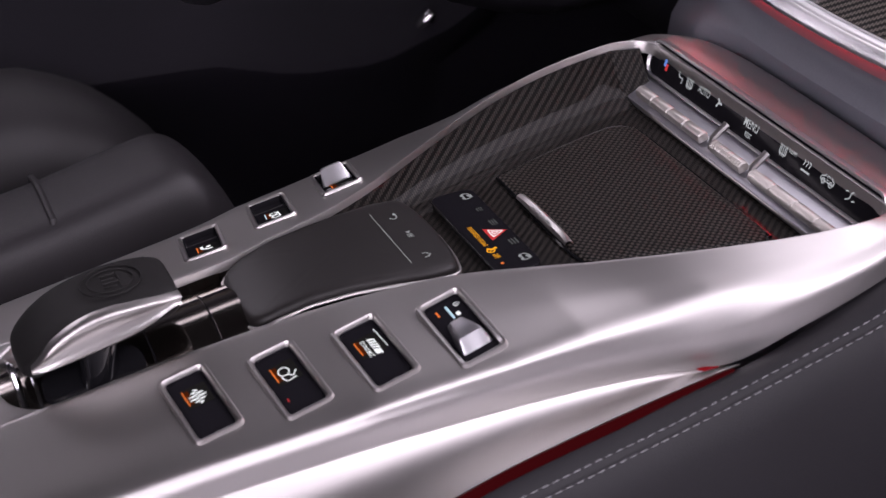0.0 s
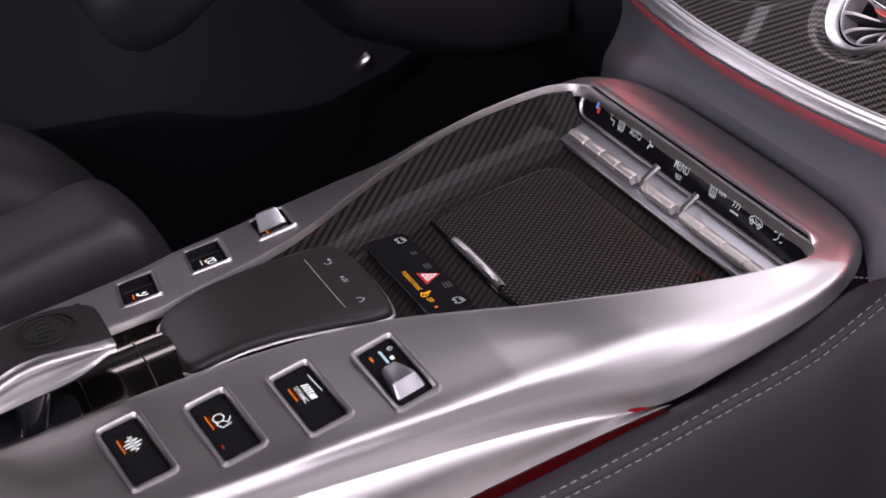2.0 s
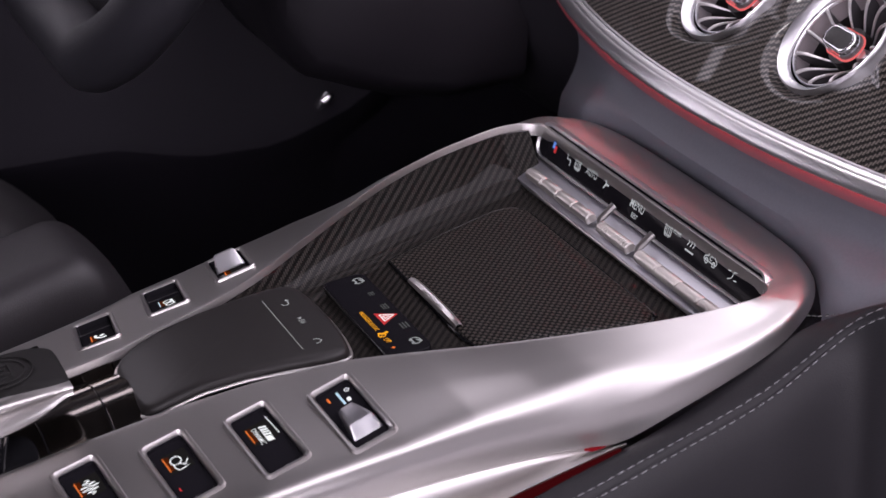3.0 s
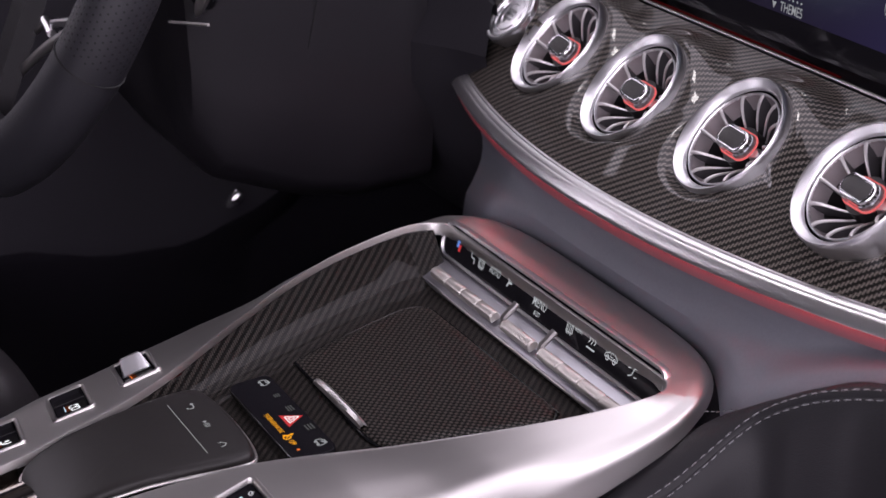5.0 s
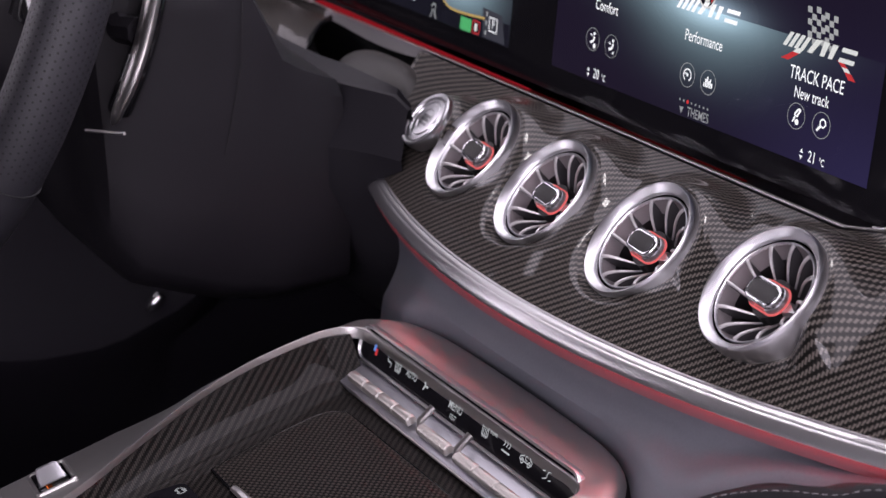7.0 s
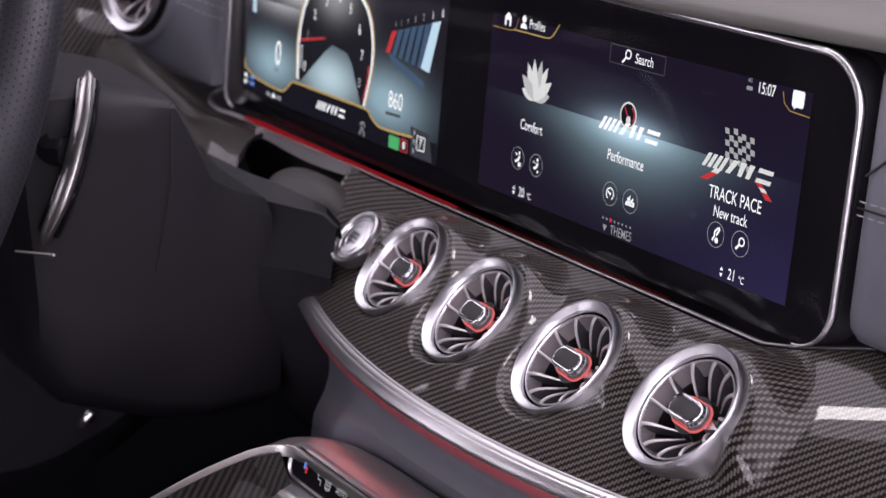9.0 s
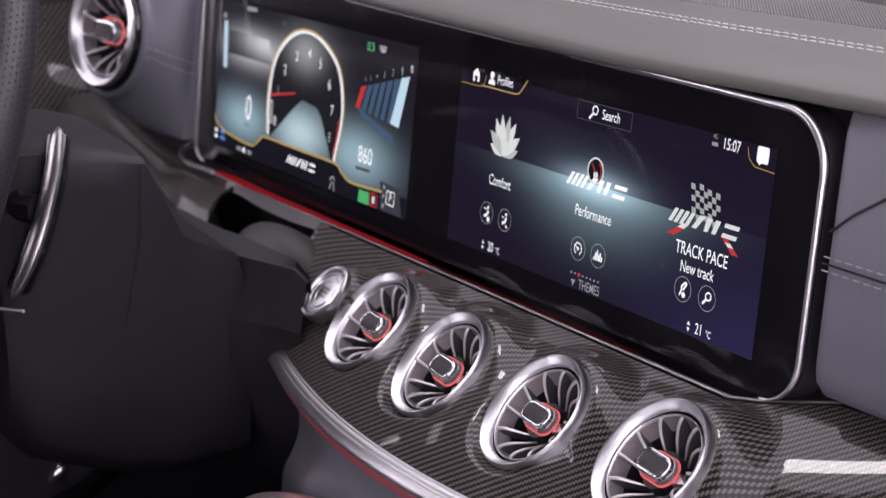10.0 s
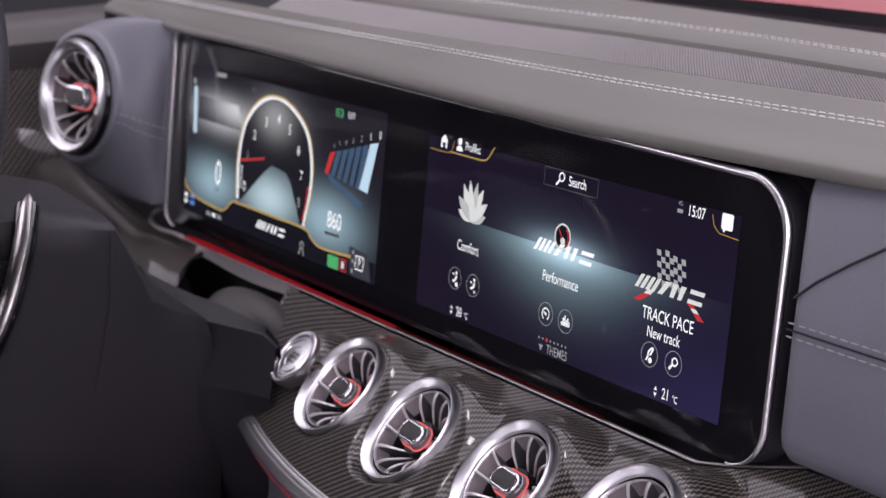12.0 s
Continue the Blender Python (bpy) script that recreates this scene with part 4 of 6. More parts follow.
part("panel_edge", tube([tuple(q + np.array((.0006, 0, -.0018))) for q in rows[0][::4]], .0022, 8), CARBON, dash, "rounded end of the carbon panel")
# ledge trim under the display, with red light behind it
xs = np.r_[np.linspace(-.50, .12, 50), np.linspace(.13, .198, 30)]
part("upper_trim", loft([[(x, top_y(x) + .0036 + a * .5, top_z(x) + .0004 + b * .45) for a, b in ((-.0026, -.0010), (-.0032, .0004), (-.0028, .0016), (-.0018, .0022), (-.0004, .0024), (.0022, .0020))] for x in xs]), SATIN, dash, "thin satin trim under the display")
part("trim_loop", tube(spline([(-.480, -.0162, .7262), (-.500, -.0172, .7262), (-.520, -.0185, .7262), (-.538, -.0170, .7290), (-.5445, -.0120, .7325), (-.5440, -.0040, .7365), (-.540, .010, .741)], 30), .0019, 8), BEZEL, dash, "bright trim round the display corner")
part("upper_light", tube([(x, -.0148, .7274) for x in np.linspace(-.475, -.16, 20)], np.interp(np.linspace(0, 1, 20), [0, .1, .3, 1], [.0012, .0022, .0015, .0008]), 8), AMBIENT, dash, "glowing red light line")
part("upper_light", tube([(x, -.0148, .7272) for x in np.linspace(-.16, .06, 20)], .0006, 8), AMBIENT_SOFT, dash, "faint red light line")

# ---- the round vents ----
def vent(m, label="round turbine air vent with satin silver ring and red lit hub"):
    ob = thing("air_vent", label, "air vent", "turbine air vents", m=m)
    part("ring", lathe([(.0352, -.022), (.0361, -.012), (.0363, -.0032), (.0361, -.0012), (.0354, -.0001), (.0346, -.0004), (.0314, -.0040), (.0308, -.0050), (.0306, -.0085)], 96), RING, ob, "brushed silver outer ring")
    bm = bmesh.new()
    for k in range(190):
        w = 2 * math.pi * k / 190
        c, s = math.cos(w), math.sin(w)
        tube([(.0346 * c, .0346 * s, -.0004), (.0331 * c, .0331 * s, -.0021), (.0316 * c, .0316 * s, -.0038)], .00022, 4, bm=bm)
    part("knurling", bm, RING, ob)
    part("gap", lathe([(.0308, -.0056), (.0301, -.0085), (.0294, -.0064)], 60), PIANO, ob)
    part("inner_ring", lathe([(.0297, -.0080), (.0296, -.0054), (.0291, -.0047), (.0286, -.0052), (.0284, -.0066)], 72), RING, ob, "thin bright inner ring")
    part("bowl_wall", lathe([(.0285, -.0060), (.0281, -.0090), (.0274, -.0125), (.0262, -.0155)], 60), WALL, ob, "grey bowl wall")
    part("bowl", lathe([(.0262, -.0154), (.0235, -.026), (.0185, -.031), (.0120, -.034), (.0002, -.035)], 48), BLADE_DARK, ob, "dark bowl")
    for k in range(12):
        a0 = 2 * math.pi * (k + .35) / 12
        rows, crest = [], []
        for f in np.linspace(0, 1, 12):
            r = .0100 + .0184 * f
            a = a0 + .22 * (1 - f) ** 1.5
            top = -.0195 + .0135 * math.sin(f * math.pi / 2) ** 1.3
            w = (.00030 + .00040 * f) / r
            rows.append([((r - max(0, -d - .004) * .4 * f) * math.cos(a + e * w), (r - max(0, -d - .004) * .4 * f) * math.sin(a + e * w), top + d) for e, d in ((1, 0), (-1, 0), (-1, -.006), (-1, -.012), (1, -.012), (1, -.006))])
            crest.append((r * math.cos(a), r * math.sin(a), top))
        blade = part("blade", loft(rows, closed=True, caps=True), VANE, ob)
        part("blade_edge", tube(crest, np.linspace(.0005, .0011, 12), 7), BLADE, blade, "satin silver leading edge")
    part("hub", lathe([(.0122, -.034), (.0118, -.022), (.0112, -.0115), (.0002, -.0105)], 28), BLADE_DARK, ob)
    part("light_ring", tube([(x, y, -.0106) for x, y in outline(.0276, .0158, .0074, 8)], .0006, 8, closed=True), AMBIENT_RING, ob, "glowing red light ring")
    body = []
    for w, h, z in ((.0262, .0142, -.0118), (.0262, .0142, -.0096), (.0254, .0136, -.0074), (.0256, .0136, -.0056), (.0250, .0130, -.0046), (.0238, .0118, -.0040), (.0218, .0096, -.0042), (.0214, .0092, -.0050)):
        body.append([(x, y, z) for x, y in outline(w, h, min(w, h) * .46, 7)])
    knob = part("knob", loft(body, closed=True, caps=True), CHROME, ob, "polished oblong knob", sharp=60)
    part("knob_top", slab(outline(.0216, .0094, .0043), -.0058, -.0045, .0003), MESHED, knob, "dark mesh cap")
    bm = bmesh.new()
    for (x, y), (u, v) in zip(outline(.0264, .0144, .0066, 9), outline(.0255, .0137, .0063, 9)):
        tube([(x, y, -.0112), (x, y, -.0096), (u, v, -.0076)], .0005, 5, bm=bm)
    part("knob_ribs", bm, RING, knob)
    part("arm", loft([[(x, y, -.0150), (x, y * .7, -.0118), (x, -y * .7, -.0118), (x, -y, -.0150)] for x, y in ((.0130, .0044), (.0155, .0030), (.0185, .0011), (.0268, .0008))], closed=True, caps=True), RING, ob)
    return ob


BLADE_DARK = material("vent_bowl", (0.010, 0.009, 0.010), 0.40, 0.0, grain=0.05)
AMBIENT_RING = glow("vent_ring_light", (1.0, 0.19, 0.20), 0.75)
WALL = material("vent_wall_grey", (0.30, 0.27, 0.28), 0.5, 0.5, grain=0.05)
VANE = material("vent_vane_grey", (0.055, 0.052, 0.056), 0.42, 0.3, grain=0.05)
first_vent = vent(VENT_M[0])
for m in VENT_M[1:]:
    copy_thing(first_vent, m)
# start button beside the vents
start = thing("start_button", "round polished start button in the carbon panel", "start button", m=START_M)
part("ring", lathe([(.0190, -.010), (.0206, -.0030), (.0204, -.0004), (.0194, .0004), (.0178, .0000), (.0172, -.0012)], 60), RING, start, "bright satin ring")
part("groove", lathe([(.0174, -.0010), (.0166, -.0018), (.0158, -.0010)], 48), SATIN_DARK, start)
part("cap", lathe([(.0160, -.0012), (.0156, -.0004), (.0136, -.0002), (.0130, -.0010), (.0122, -.0010), (.0116, -.0002), (.0080, .0000), (.0074, -.0006), (.0002, -.0006)], 48), RING, start, "stepped silver cap", sharp=25)
bm = bmesh.new()
for y in (.0026, -.0004, -.0034):
    flat_bar(-.0050, y, .0050, y, .0018, -.0003, bm)
part("button_mark", bm, SATIN_DARK, start)

# ---- display housing ----
SCREEN = Matrix.Translation((0, 0, .8)) @ Matrix(((1, 0, 0, 0), (0, math.sin(radians(8)), -math.cos(radians(8)), 0), (0, math.cos(radians(8)), math.sin(radians(8)), 0), (0, 0, 0, 1)))
display = thing("widescreen_display", "wide gloss black twin display in a thin silver frame", "display", m=SCREEN)


GX, GY, GW, GH = -.1735, .0020, .7050, .1470


def display_outline(grow, radius, steps=8):
    """The display's outline, a little higher towards the driver, with tighter corners there."""
    w, h, pts = (GW + grow) / 2, (GH + grow) / 2, []
    for cx, cy, turn, r in ((1, 1, 0, radius), (-1, 1, 90, radius * .42), (-1, -1, 180, radius * .55), (1, -1, 270, radius * .85)):
        for k in range(steps + 1):
            a = radians(turn + 90 * k / steps)
            pts.append((GX + cx * (w - r) + r * math.cos(a), GY + cy * (h - r) + r * math.sin(a)))
    return [(x, y + (.009 * (GX + GW / 2 - x) / GW if y > GY else 0)) for x, y in pts]


part("housing", slab(display_outline(.002, .030), -.022, -.0045, .001), PLASTIC, display, "black housing")
part("bezel_glass", slab(display_outline(-.001, .0290), -.006, -.0006, .0006), GLASSY, display, "gloss black bezel glass")
rim_path = display_outline(.0015, .030, 14)
low_right = min(range(len(rim_path)), key=lambda k: (rim_path[k][0] - .110) ** 2 + (rim_path[k][1] + .0715) ** 2)
low_left = min(range(len(rim_path)), key=lambda k: (rim_path[k][0] + .505) ** 2 + (rim_path[k][1] + .0715) ** 2)
rim_path = rim_path[low_right:] + rim_path[:low_left + 1] if low_left < low_right else rim_path[low_right:low_left + 1]
part("silver_frame", tube([(x, y, -.0006) for x, y in rim_path], [.0006 + .0016 * min(1, k / 16, (len(rim_path) - 1 - k) / 8) for k in range(len(rim_path))], 12), BEZEL, display, "thin silver frame")


# ---- leather knee pad beside the console and under the dash ----
SEAM = [(.166, -.66, .456), (.163, -.50, .504), (.1605, -.42, .5245), (.160, -.35, .5405), (.160, -.295, .5531), (.1605, -.237, .5690), (.1625, -.19, .5845), (.168, -.147, .611),
        (.187, -.131, .627), (.2056, -.120, .6357), (.2205, -.112, .640), (.245, -.105, .647), (.264, -.095, .655), (.32, -.075, .664), (.60, .03, .69)]
TUCK = [(.155, -.66, .458), (.151, -.50, .506), (.149, -.42, .528), (.1475, -.36, .543), (.1465, -.295, .556), (.146, -.245, .565), (.1465, -.195, .5845), (.146, -.155, .601),
        (.170, -.131, .6175), (.189, -.120, .6295), (.2045, -.111, .6370), (.230, -.1035, .6440), (.250, -.0935, .652), (.31, -.071, .661), (.59, .035, .688)]
AWAY = [(1, 0)] * 6 + [(.97, -.2), (.75, -.66), (.5, -.87), (.4, -.92), (.35, -.94), (.35, -.94), (.35, -.94), (.35, -.94), (.35, -.94)]
n = 90
seam, tuck = spline(SEAM, n), spline(TUCK, n)
away = np.array([[np.interp(s, range(15), [a[k] for a in AWAY]) for k in (0, 1)] + [0] for s in np.linspace(0, 14, n)])
knee = thing("knee_pad", "black leather knee pad with pale double stitching along its edge", "knee pad")
rows = []
for t, s, d in zip(tuck, seam, away):
    rows.append([t - (0, 0, .004), t, t * .55 + s * .45 + d * .0005 + (0, 0, .0016), s + (0, 0, .0006), s + d * .0022 + (0, 0, -.0012), s + d * .0030 + (0, 0, -.0030), s + d * .0036 + (0, 0, -.0032),
                 s + d * .0050 + (0, 0, -.0052), s + d * .0080 + (0, 0, -.010), s + d * .012 + (0, 0, -.020), s + d * .016 + (0, 0, -.040), s + d * .018 + (0, 0, -.08), s + d * .012 + (0, 0, -.16), s + d * .0 + (0, 0, -.30)])
part("pad_skin", loft(rows), HIDE_DARK, knee, "smooth black leather skin")
part("stitching", stitches(seam + away * .0010 + (0, 0, .0002), .0036, .0018, .00021, (.0003, 0, .0004)), THREAD, knee, "pale grey stitching")
part("stitching", stitches(seam + away * .0040 + (0, 0, -.0036), .0036, .0018, .00021, (.0004, 0, .0002)), THREAD, knee, "pale grey stitching")
part("cross_seam", stitches([(.1390, -.1520, .6022), (.146, -.150, .6045), (.155, -.1455, .6085), (.1665, -.146, .6115)], .0022, .0014, .0004), THREAD_GREY, knee)

# ---- dash top, speaker grille and windscreen edge ----
dash_top = thing("dash_top", "grey leather dash top with pale double stitching and ribbed grille", "dash top")


def lip(x):
    """Lower front edge of the leather top: y and z."""
    return np.interp(x, [.08, .12, .17, .25], [.004, .006, .012, .018]), np.interp(x, [-.64, -.5, -.34, -.22, -.05, .02, .08, .12, .17, .25], [.8860, .8833, .8833, .8816, .8791, .8788, .8800, .8808, .8802, .8806])


def grille_y(x):
    return np.interp(x, [-.6, -.346, -.186, -.074, .022, .13, .35, .6], [.078, .084, .0974, .1047, .1123, .1239, .135, .14])


def rear_y(x):
    return np.interp(x, [-.6, -.29, -.18, -.06, .08, .3, .6], [.150, .1685, .181, .185, .182, .178, .175])


def seam_y(x):
    return np.interp(x, [-.75, -.5, -.35, -.18, -.04, .03, .17, .4, .6], [.044, .047, .051, .0566, .0600, .0635, .075, .085, .09])


def top_row(x):
    g = grille_y(x)
    y, z = lip(x)
    prof = [(y + .012, z + .001), (y + .003, z - .0005), (y + .0006, z + .0004), (y, z + .002), (y + .0004, z + .0050), (y + .0030, z + .0078), (y + .013, z + .0112), (.042, .8938), (min(.058, g - .030), .8955), (g - .016, .8966), (g - .004, .8968), (g + .001, .8962)]
    return [(x, b, c) for _, b, c in spline([(0, a, b) for a, b in prof], 34)]


part("leather_top", loft([[(-.662, y + .004, z - .012) for _, y, z in top_row(-.655)]] + [top_row(x) for x in np.linspace(-.655, .80, 90)]), HIDE_TOP, dash_top, "smooth grey leather")
for d in (0, .0066):
    part("stitching", stitches([(x, seam_y(x) + d, .8958 + (.0004 if d else 0)) for x in np.linspace(-.64, .6, 200)], .0050, .0015, .0006, (0, 0, .0003)), THREAD_TOP, dash_top, "pale double stitching")
# ribbed grille behind the stitching
part("grille_bed", loft([[(x, grille_y(x), .8960), (x, (grille_y(x) + rear_y(x)) / 2, .8962), (x, rear_y(x) + .004, .8955)] for x in np.linspace(-.655, .62, 60)]), HIDE_DARK, dash_top, "grey ribbed speaker grille")
bm = bmesh.new()
for k in range(440):
    x = -.50 + k * .0025
    g = grille_y(x)
    q = x - 1.17 * (rear_y(x) - g)
    q = x - 1.17 * (rear_y(q) - g)
    tube([(x, g + .001, .8960), ((x + q) / 2, (g + rear_y(q)) / 2, .8963), (q, rear_y(q), .8956)], .0007, 5, bm=bm)
rib = part("grille_ribs", bm, GRILLE, dash_top)
rib["kind"] = "stuff"
part("rear_roll", loft([[(x, rear_y(x) + y, z) for y, z in ((0, .889), (.002, .8990), (.008, .9035), (.018, .9045), (.030, .904))] + [(x, .30, .899), (x, .355, .888)] for x in np.linspace(-.66, .80, 60)]), HIDE_TOP, dash_top, "grey leather roll at the windscreen")
for y in (.021, .027):
    part("stitching", stitches([(x, rear_y(x) + y, .9045) for x in np.linspace(-.6, .6, 120)], .0050, .0015, .0004, (0, 0, .0003)), THREAD_TOP, dash_top)
part("screen_gap", loft([[(x, y, z) for y, z in ((.34, .886), (.36, .880), (.40, .882))] for x in np.linspace(-.80, .80, 10)]), PLASTIC, dash_top)

bonnet = thing("bonnet", "red painted bonnet seen beyond the windscreen", "bonnet")
rows = []
for x in np.linspace(-.85, .85, 30):
    c = 1 - (x / .95) ** 2
    rows.append([(x, .40, .865 + .03 * c), (x, .46, .885 + .035 * c), (x, .60, .89 + .045 * c), (x, .9, .87 + .045 * c), (x, 1.25, .78 + .04 * c), (x, 1.5, .55), (x, 1.55, .30)])
part("bonnet_skin", loft(rows), PAINT, bonnet, "glossy red paint")

# ---- leather block right of the display ----
block = thing("passenger_dash", "grey leather passenger dash panel with pale double stitching", "dash panel")


def block_row(x):
    e = min(1, max(0, (x - .1990) / .011))
    k = math.sqrt(1 - (1 - e) ** 2)
    f = .020 * (1 - k)
    return [(x - .0090 - (np.interp(z, [.79, .83, .884], [0, .004, .014]) if x < .21 else np.interp(x, [.21, .30], [1, 0]) * np.interp(z, [.79, .83, .884], [0, .004, .014])), y + f, z) for y, z in ((.032, .884), (.021, .880), (.014, .868), (.008, .850), (.001, .828), (-.004, .8085), (-.009, .785), (-.0125, .758), (-.0120, .750), (-.0070, .7425), (.004, .7370), (.012, .7350))]


xs = [.1990, .1997, .2010, .2030, .206, .209] + list(np.linspace(.213, .80, 30))
part("panel_skin", loft([[(q[0], .09, q[2]) for q in block_row(.1990)]] + [block_row(x) for x in xs]), HIDE, block, "smooth grey leather")
for z, y in ((.8115, -.0036), (.8050, -.0052)):
    part("stitching", stitches([(x, y - .0002, z) for x in np.linspace(.1930, .70, 80)], .0050, .0020, .00046, (0, -.0005, .0002)), THREAD, block, "pale double stitching")
part("seam", tube([(x, -.0046, .8083) for x in np.linspace(.1925, .70, 20)], .0006, 6), HIDE_DARK, block, "sunken seam between the stitches")
part("crease", tube([(.1935, -.0008, .8235), (.2055, .0022, .8335), (.225, .0062, .846), (.244, .0098, .857), (.30, .014, .870)], .0008, 6), HIDE_DARK, block)

# ---- outer vent with its leather pod, left of the display ----
POD_C, POD_N = Vector((-.590, -.052, .8290)), Vector((.175, -.966, .18)).normalized()
pod_right = Vector((-POD_N.y, POD_N.x, 0)).normalized()
pod_m = axes(POD_C, pod_right, POD_N.cross(pod_right))
pod = thing("vent_pod", "grey leather pod round the outer air vent with pale double stitching", "vent pod")
part("pod_collar", lathe([(.0420, .002), (.0440, .0030), (.0470, .0022), (.0492, -.004)], 60), PIANO, pod, "gloss black collar", m=pod_m)


def pod_row(w):
    """One line over the leather barrel, from the vent's collar back to the display."""
    def ring_at(r, back):
        return np.array(pod_m @ Vector((r * math.cos(w), r * math.sin(w), back)))
    f = min(1, max(-1, math.sin(w) / .93))
    d = np.array((-.5290 - .10 * max(0, -math.cos(w)), -.0020 + .014 * f, .8155 + .072 * f))
    e = ring_at(.0572, -.0070)
    out = ring_at(1, 0) - ring_at(0, 0)
    sides = [e * (1 - k) + d * k + out * .006 * math.sin(math.pi * k) for k in (.3, .6, .85)]
    return spline([ring_at(.0488, -.0030), ring_at(.0505, -.0004), ring_at(.0535, -.0008), ring_at(.0558, -.0030), e] + sides + [d, d + (.0004, .024, 0)], 48)


part("pod_skin", loft([list(pod_row(w)) for w in np.radians(np.linspace(-180, 180, 73))]), HIDE, pod, "smooth grey leather")
for w0, w1 in ((-8.8, -7.6), (-17.0, -13.6)):
    line = np.array([pod_row(radians(w0 + (w1 - w0) * k / 47))[k] for k in range(16, 44)])
    part("stitching", stitches(line + np.array((.0013, -.0003, 0)), .0042, .0014, .0006, (.0003, 0, 0)), THREAD, pod, "grey double stitching")
far_vent = copy_thing(first_vent, pod_m @ Matrix.Translation((0, 0, .008)) @ Matrix.Scale(1.25, 4))

# ---- driver's side dash: carbon shelf, dark knee panel, column cowl ----
drv = thing("driver_dash", "carbon fibre dash shelf and dark knee panel on the driver's side", "dash panel")
# opening round the column: where the shelf ends
def woven(bm, u, v):
    """Lay the weave flat on a piece, in metres along two directions."""
    layer = bm.loops.layers.uv.verify()
    for face in bm.faces:
        for loop in face.loops:
            loop[layer].uv = (loop.vert.co.dot(Vector(u)), loop.vert.co.dot(Vector(v)))
    return bm


def shelf_end(y):
    return np.interp(y, [-.16, -.10, -.072, -.036, -.012], [-.34, -.362, -.393, -.436, -.446])


rows = []
for k in np.linspace(0, 1, 120):
    row = []
    for y, z, fall in ((-.0135, .7240, .0), (-.0165, .7200, .0), (-.029, .7165, .002), (-.044, .7100, .004), (-.058, .7005, .006), (-.074, .6865, .02), (-.098, .661, .03), (-.118, .635, .03)):
        e = shelf_end(y)
        x = -.7005 + (e + .7005) * k
        roll = max(0, 1 - (e - x) / .075)
        row.append((x, y - fall * (e - x), z + .034 * max(0, (-.53 - x) / .17) ** 1.6 + .012 * (1 - roll * roll) * min(1, max(0, (-.017 - y) / .02))))
    rows.append(list(spline(row, 40)))
part("carbon_shelf", woven(loft(rows), (1, 0, 0), (0, .93, .36)), CARBON, drv, "gloss carbon fibre shelf")
part("shelf_edge", tube([tuple(q) for q in rows[-1][2:34]], .0022, 8), PIANO, drv, "gloss black edge of the column opening")
part("well_lip", loft([[(x, -.0118 - .010 * max(0, (-.43 - x) / .03) ** 2, .7250), (x, -.0150 - .010 * max(0, (-.43 - x) / .03) ** 2, .7236), (x, -.0158 - .010 * max(0, (-.43 - x) / .03) ** 2, .7175 - .004 * math.cos((x + .37) / .07 * 1.5)), (x, -.0100, .7150)] for x in np.linspace(-.450, -.292, 40)]), LIP, drv, "grey satin lip of the column opening")
part("column_well", loft([[(x, -.010, .7165), (x, .010, .66), (x, .010, .56)] for x in np.linspace(-.52, -.24, 10)]), GAP, drv, "dark well round the column")
part("column_gaiter", loft([[(-.318 + .062 * s, -.040 + .026 * k * math.cos(w), .686 + .034 * k * math.sin(w)) for w in np.linspace(-.4, math.pi + .4, 24)] for s, k in [(v, (1 - abs(v) ** 3) ** .5) for v in np.linspace(-1, 1, 21)]]), RAIL, drv, "dark taupe leather gaiter round the column")
# knee panel: a sharp upper edge with a sloping ledge behind it
rows = []
for x in np.linspace(-.95, -.212, 60):
    ey = np.interp(x, [-.95, -.36, -.326, -.2714, -.2265, -.212], [-.118, -.118, -.1116, -.0940, -.0795, -.0760])
    deep = np.interp(x, [-.95, -.36, -.30, -.225, -.212], [.040, .036, .026, .004, .002])
    ez = np.interp(x, [-.326, -.225, -.212], [.7200, .7190, .7120])
    near = max(0, 1 - (-.212 - x) / .02)
    lean = min(1, max(0, (-.215 - x) / .047))
    front = [(x, ey + deep + .004, ez - .03), (x, ey + deep, ez + .0045), (x, ey + deep - .001, ez + .0052), (x, ey + .002, ez + .0008), (x, ey, ez), (x, ey - .001, ez - .003), (x + .004 * near, ey - .006 - .004 * lean, ez - .02), (x + .010 * near, ey - .012 - .011 * lean, .682)]
    low = [(x + .012 * near, ey - .008 - .017 * lean, .655), (x, ey + .012 - .016 * lean, .61), (x, -.04, .52), (x, .06, .44), (x, .20, .36)]
    rows.append(front + low)
part("knee_panel", loft(rows), PLASTIC, drv, "black soft plastic knee panel", sharp=28)
part("panel_seam", tube([(-.2714, -.0948, .7200), (-.2716, -.0985, .712), (-.2700, -.1070, .690), (-.2640, -.1080, .675)], .0005, 5), GAP, drv)

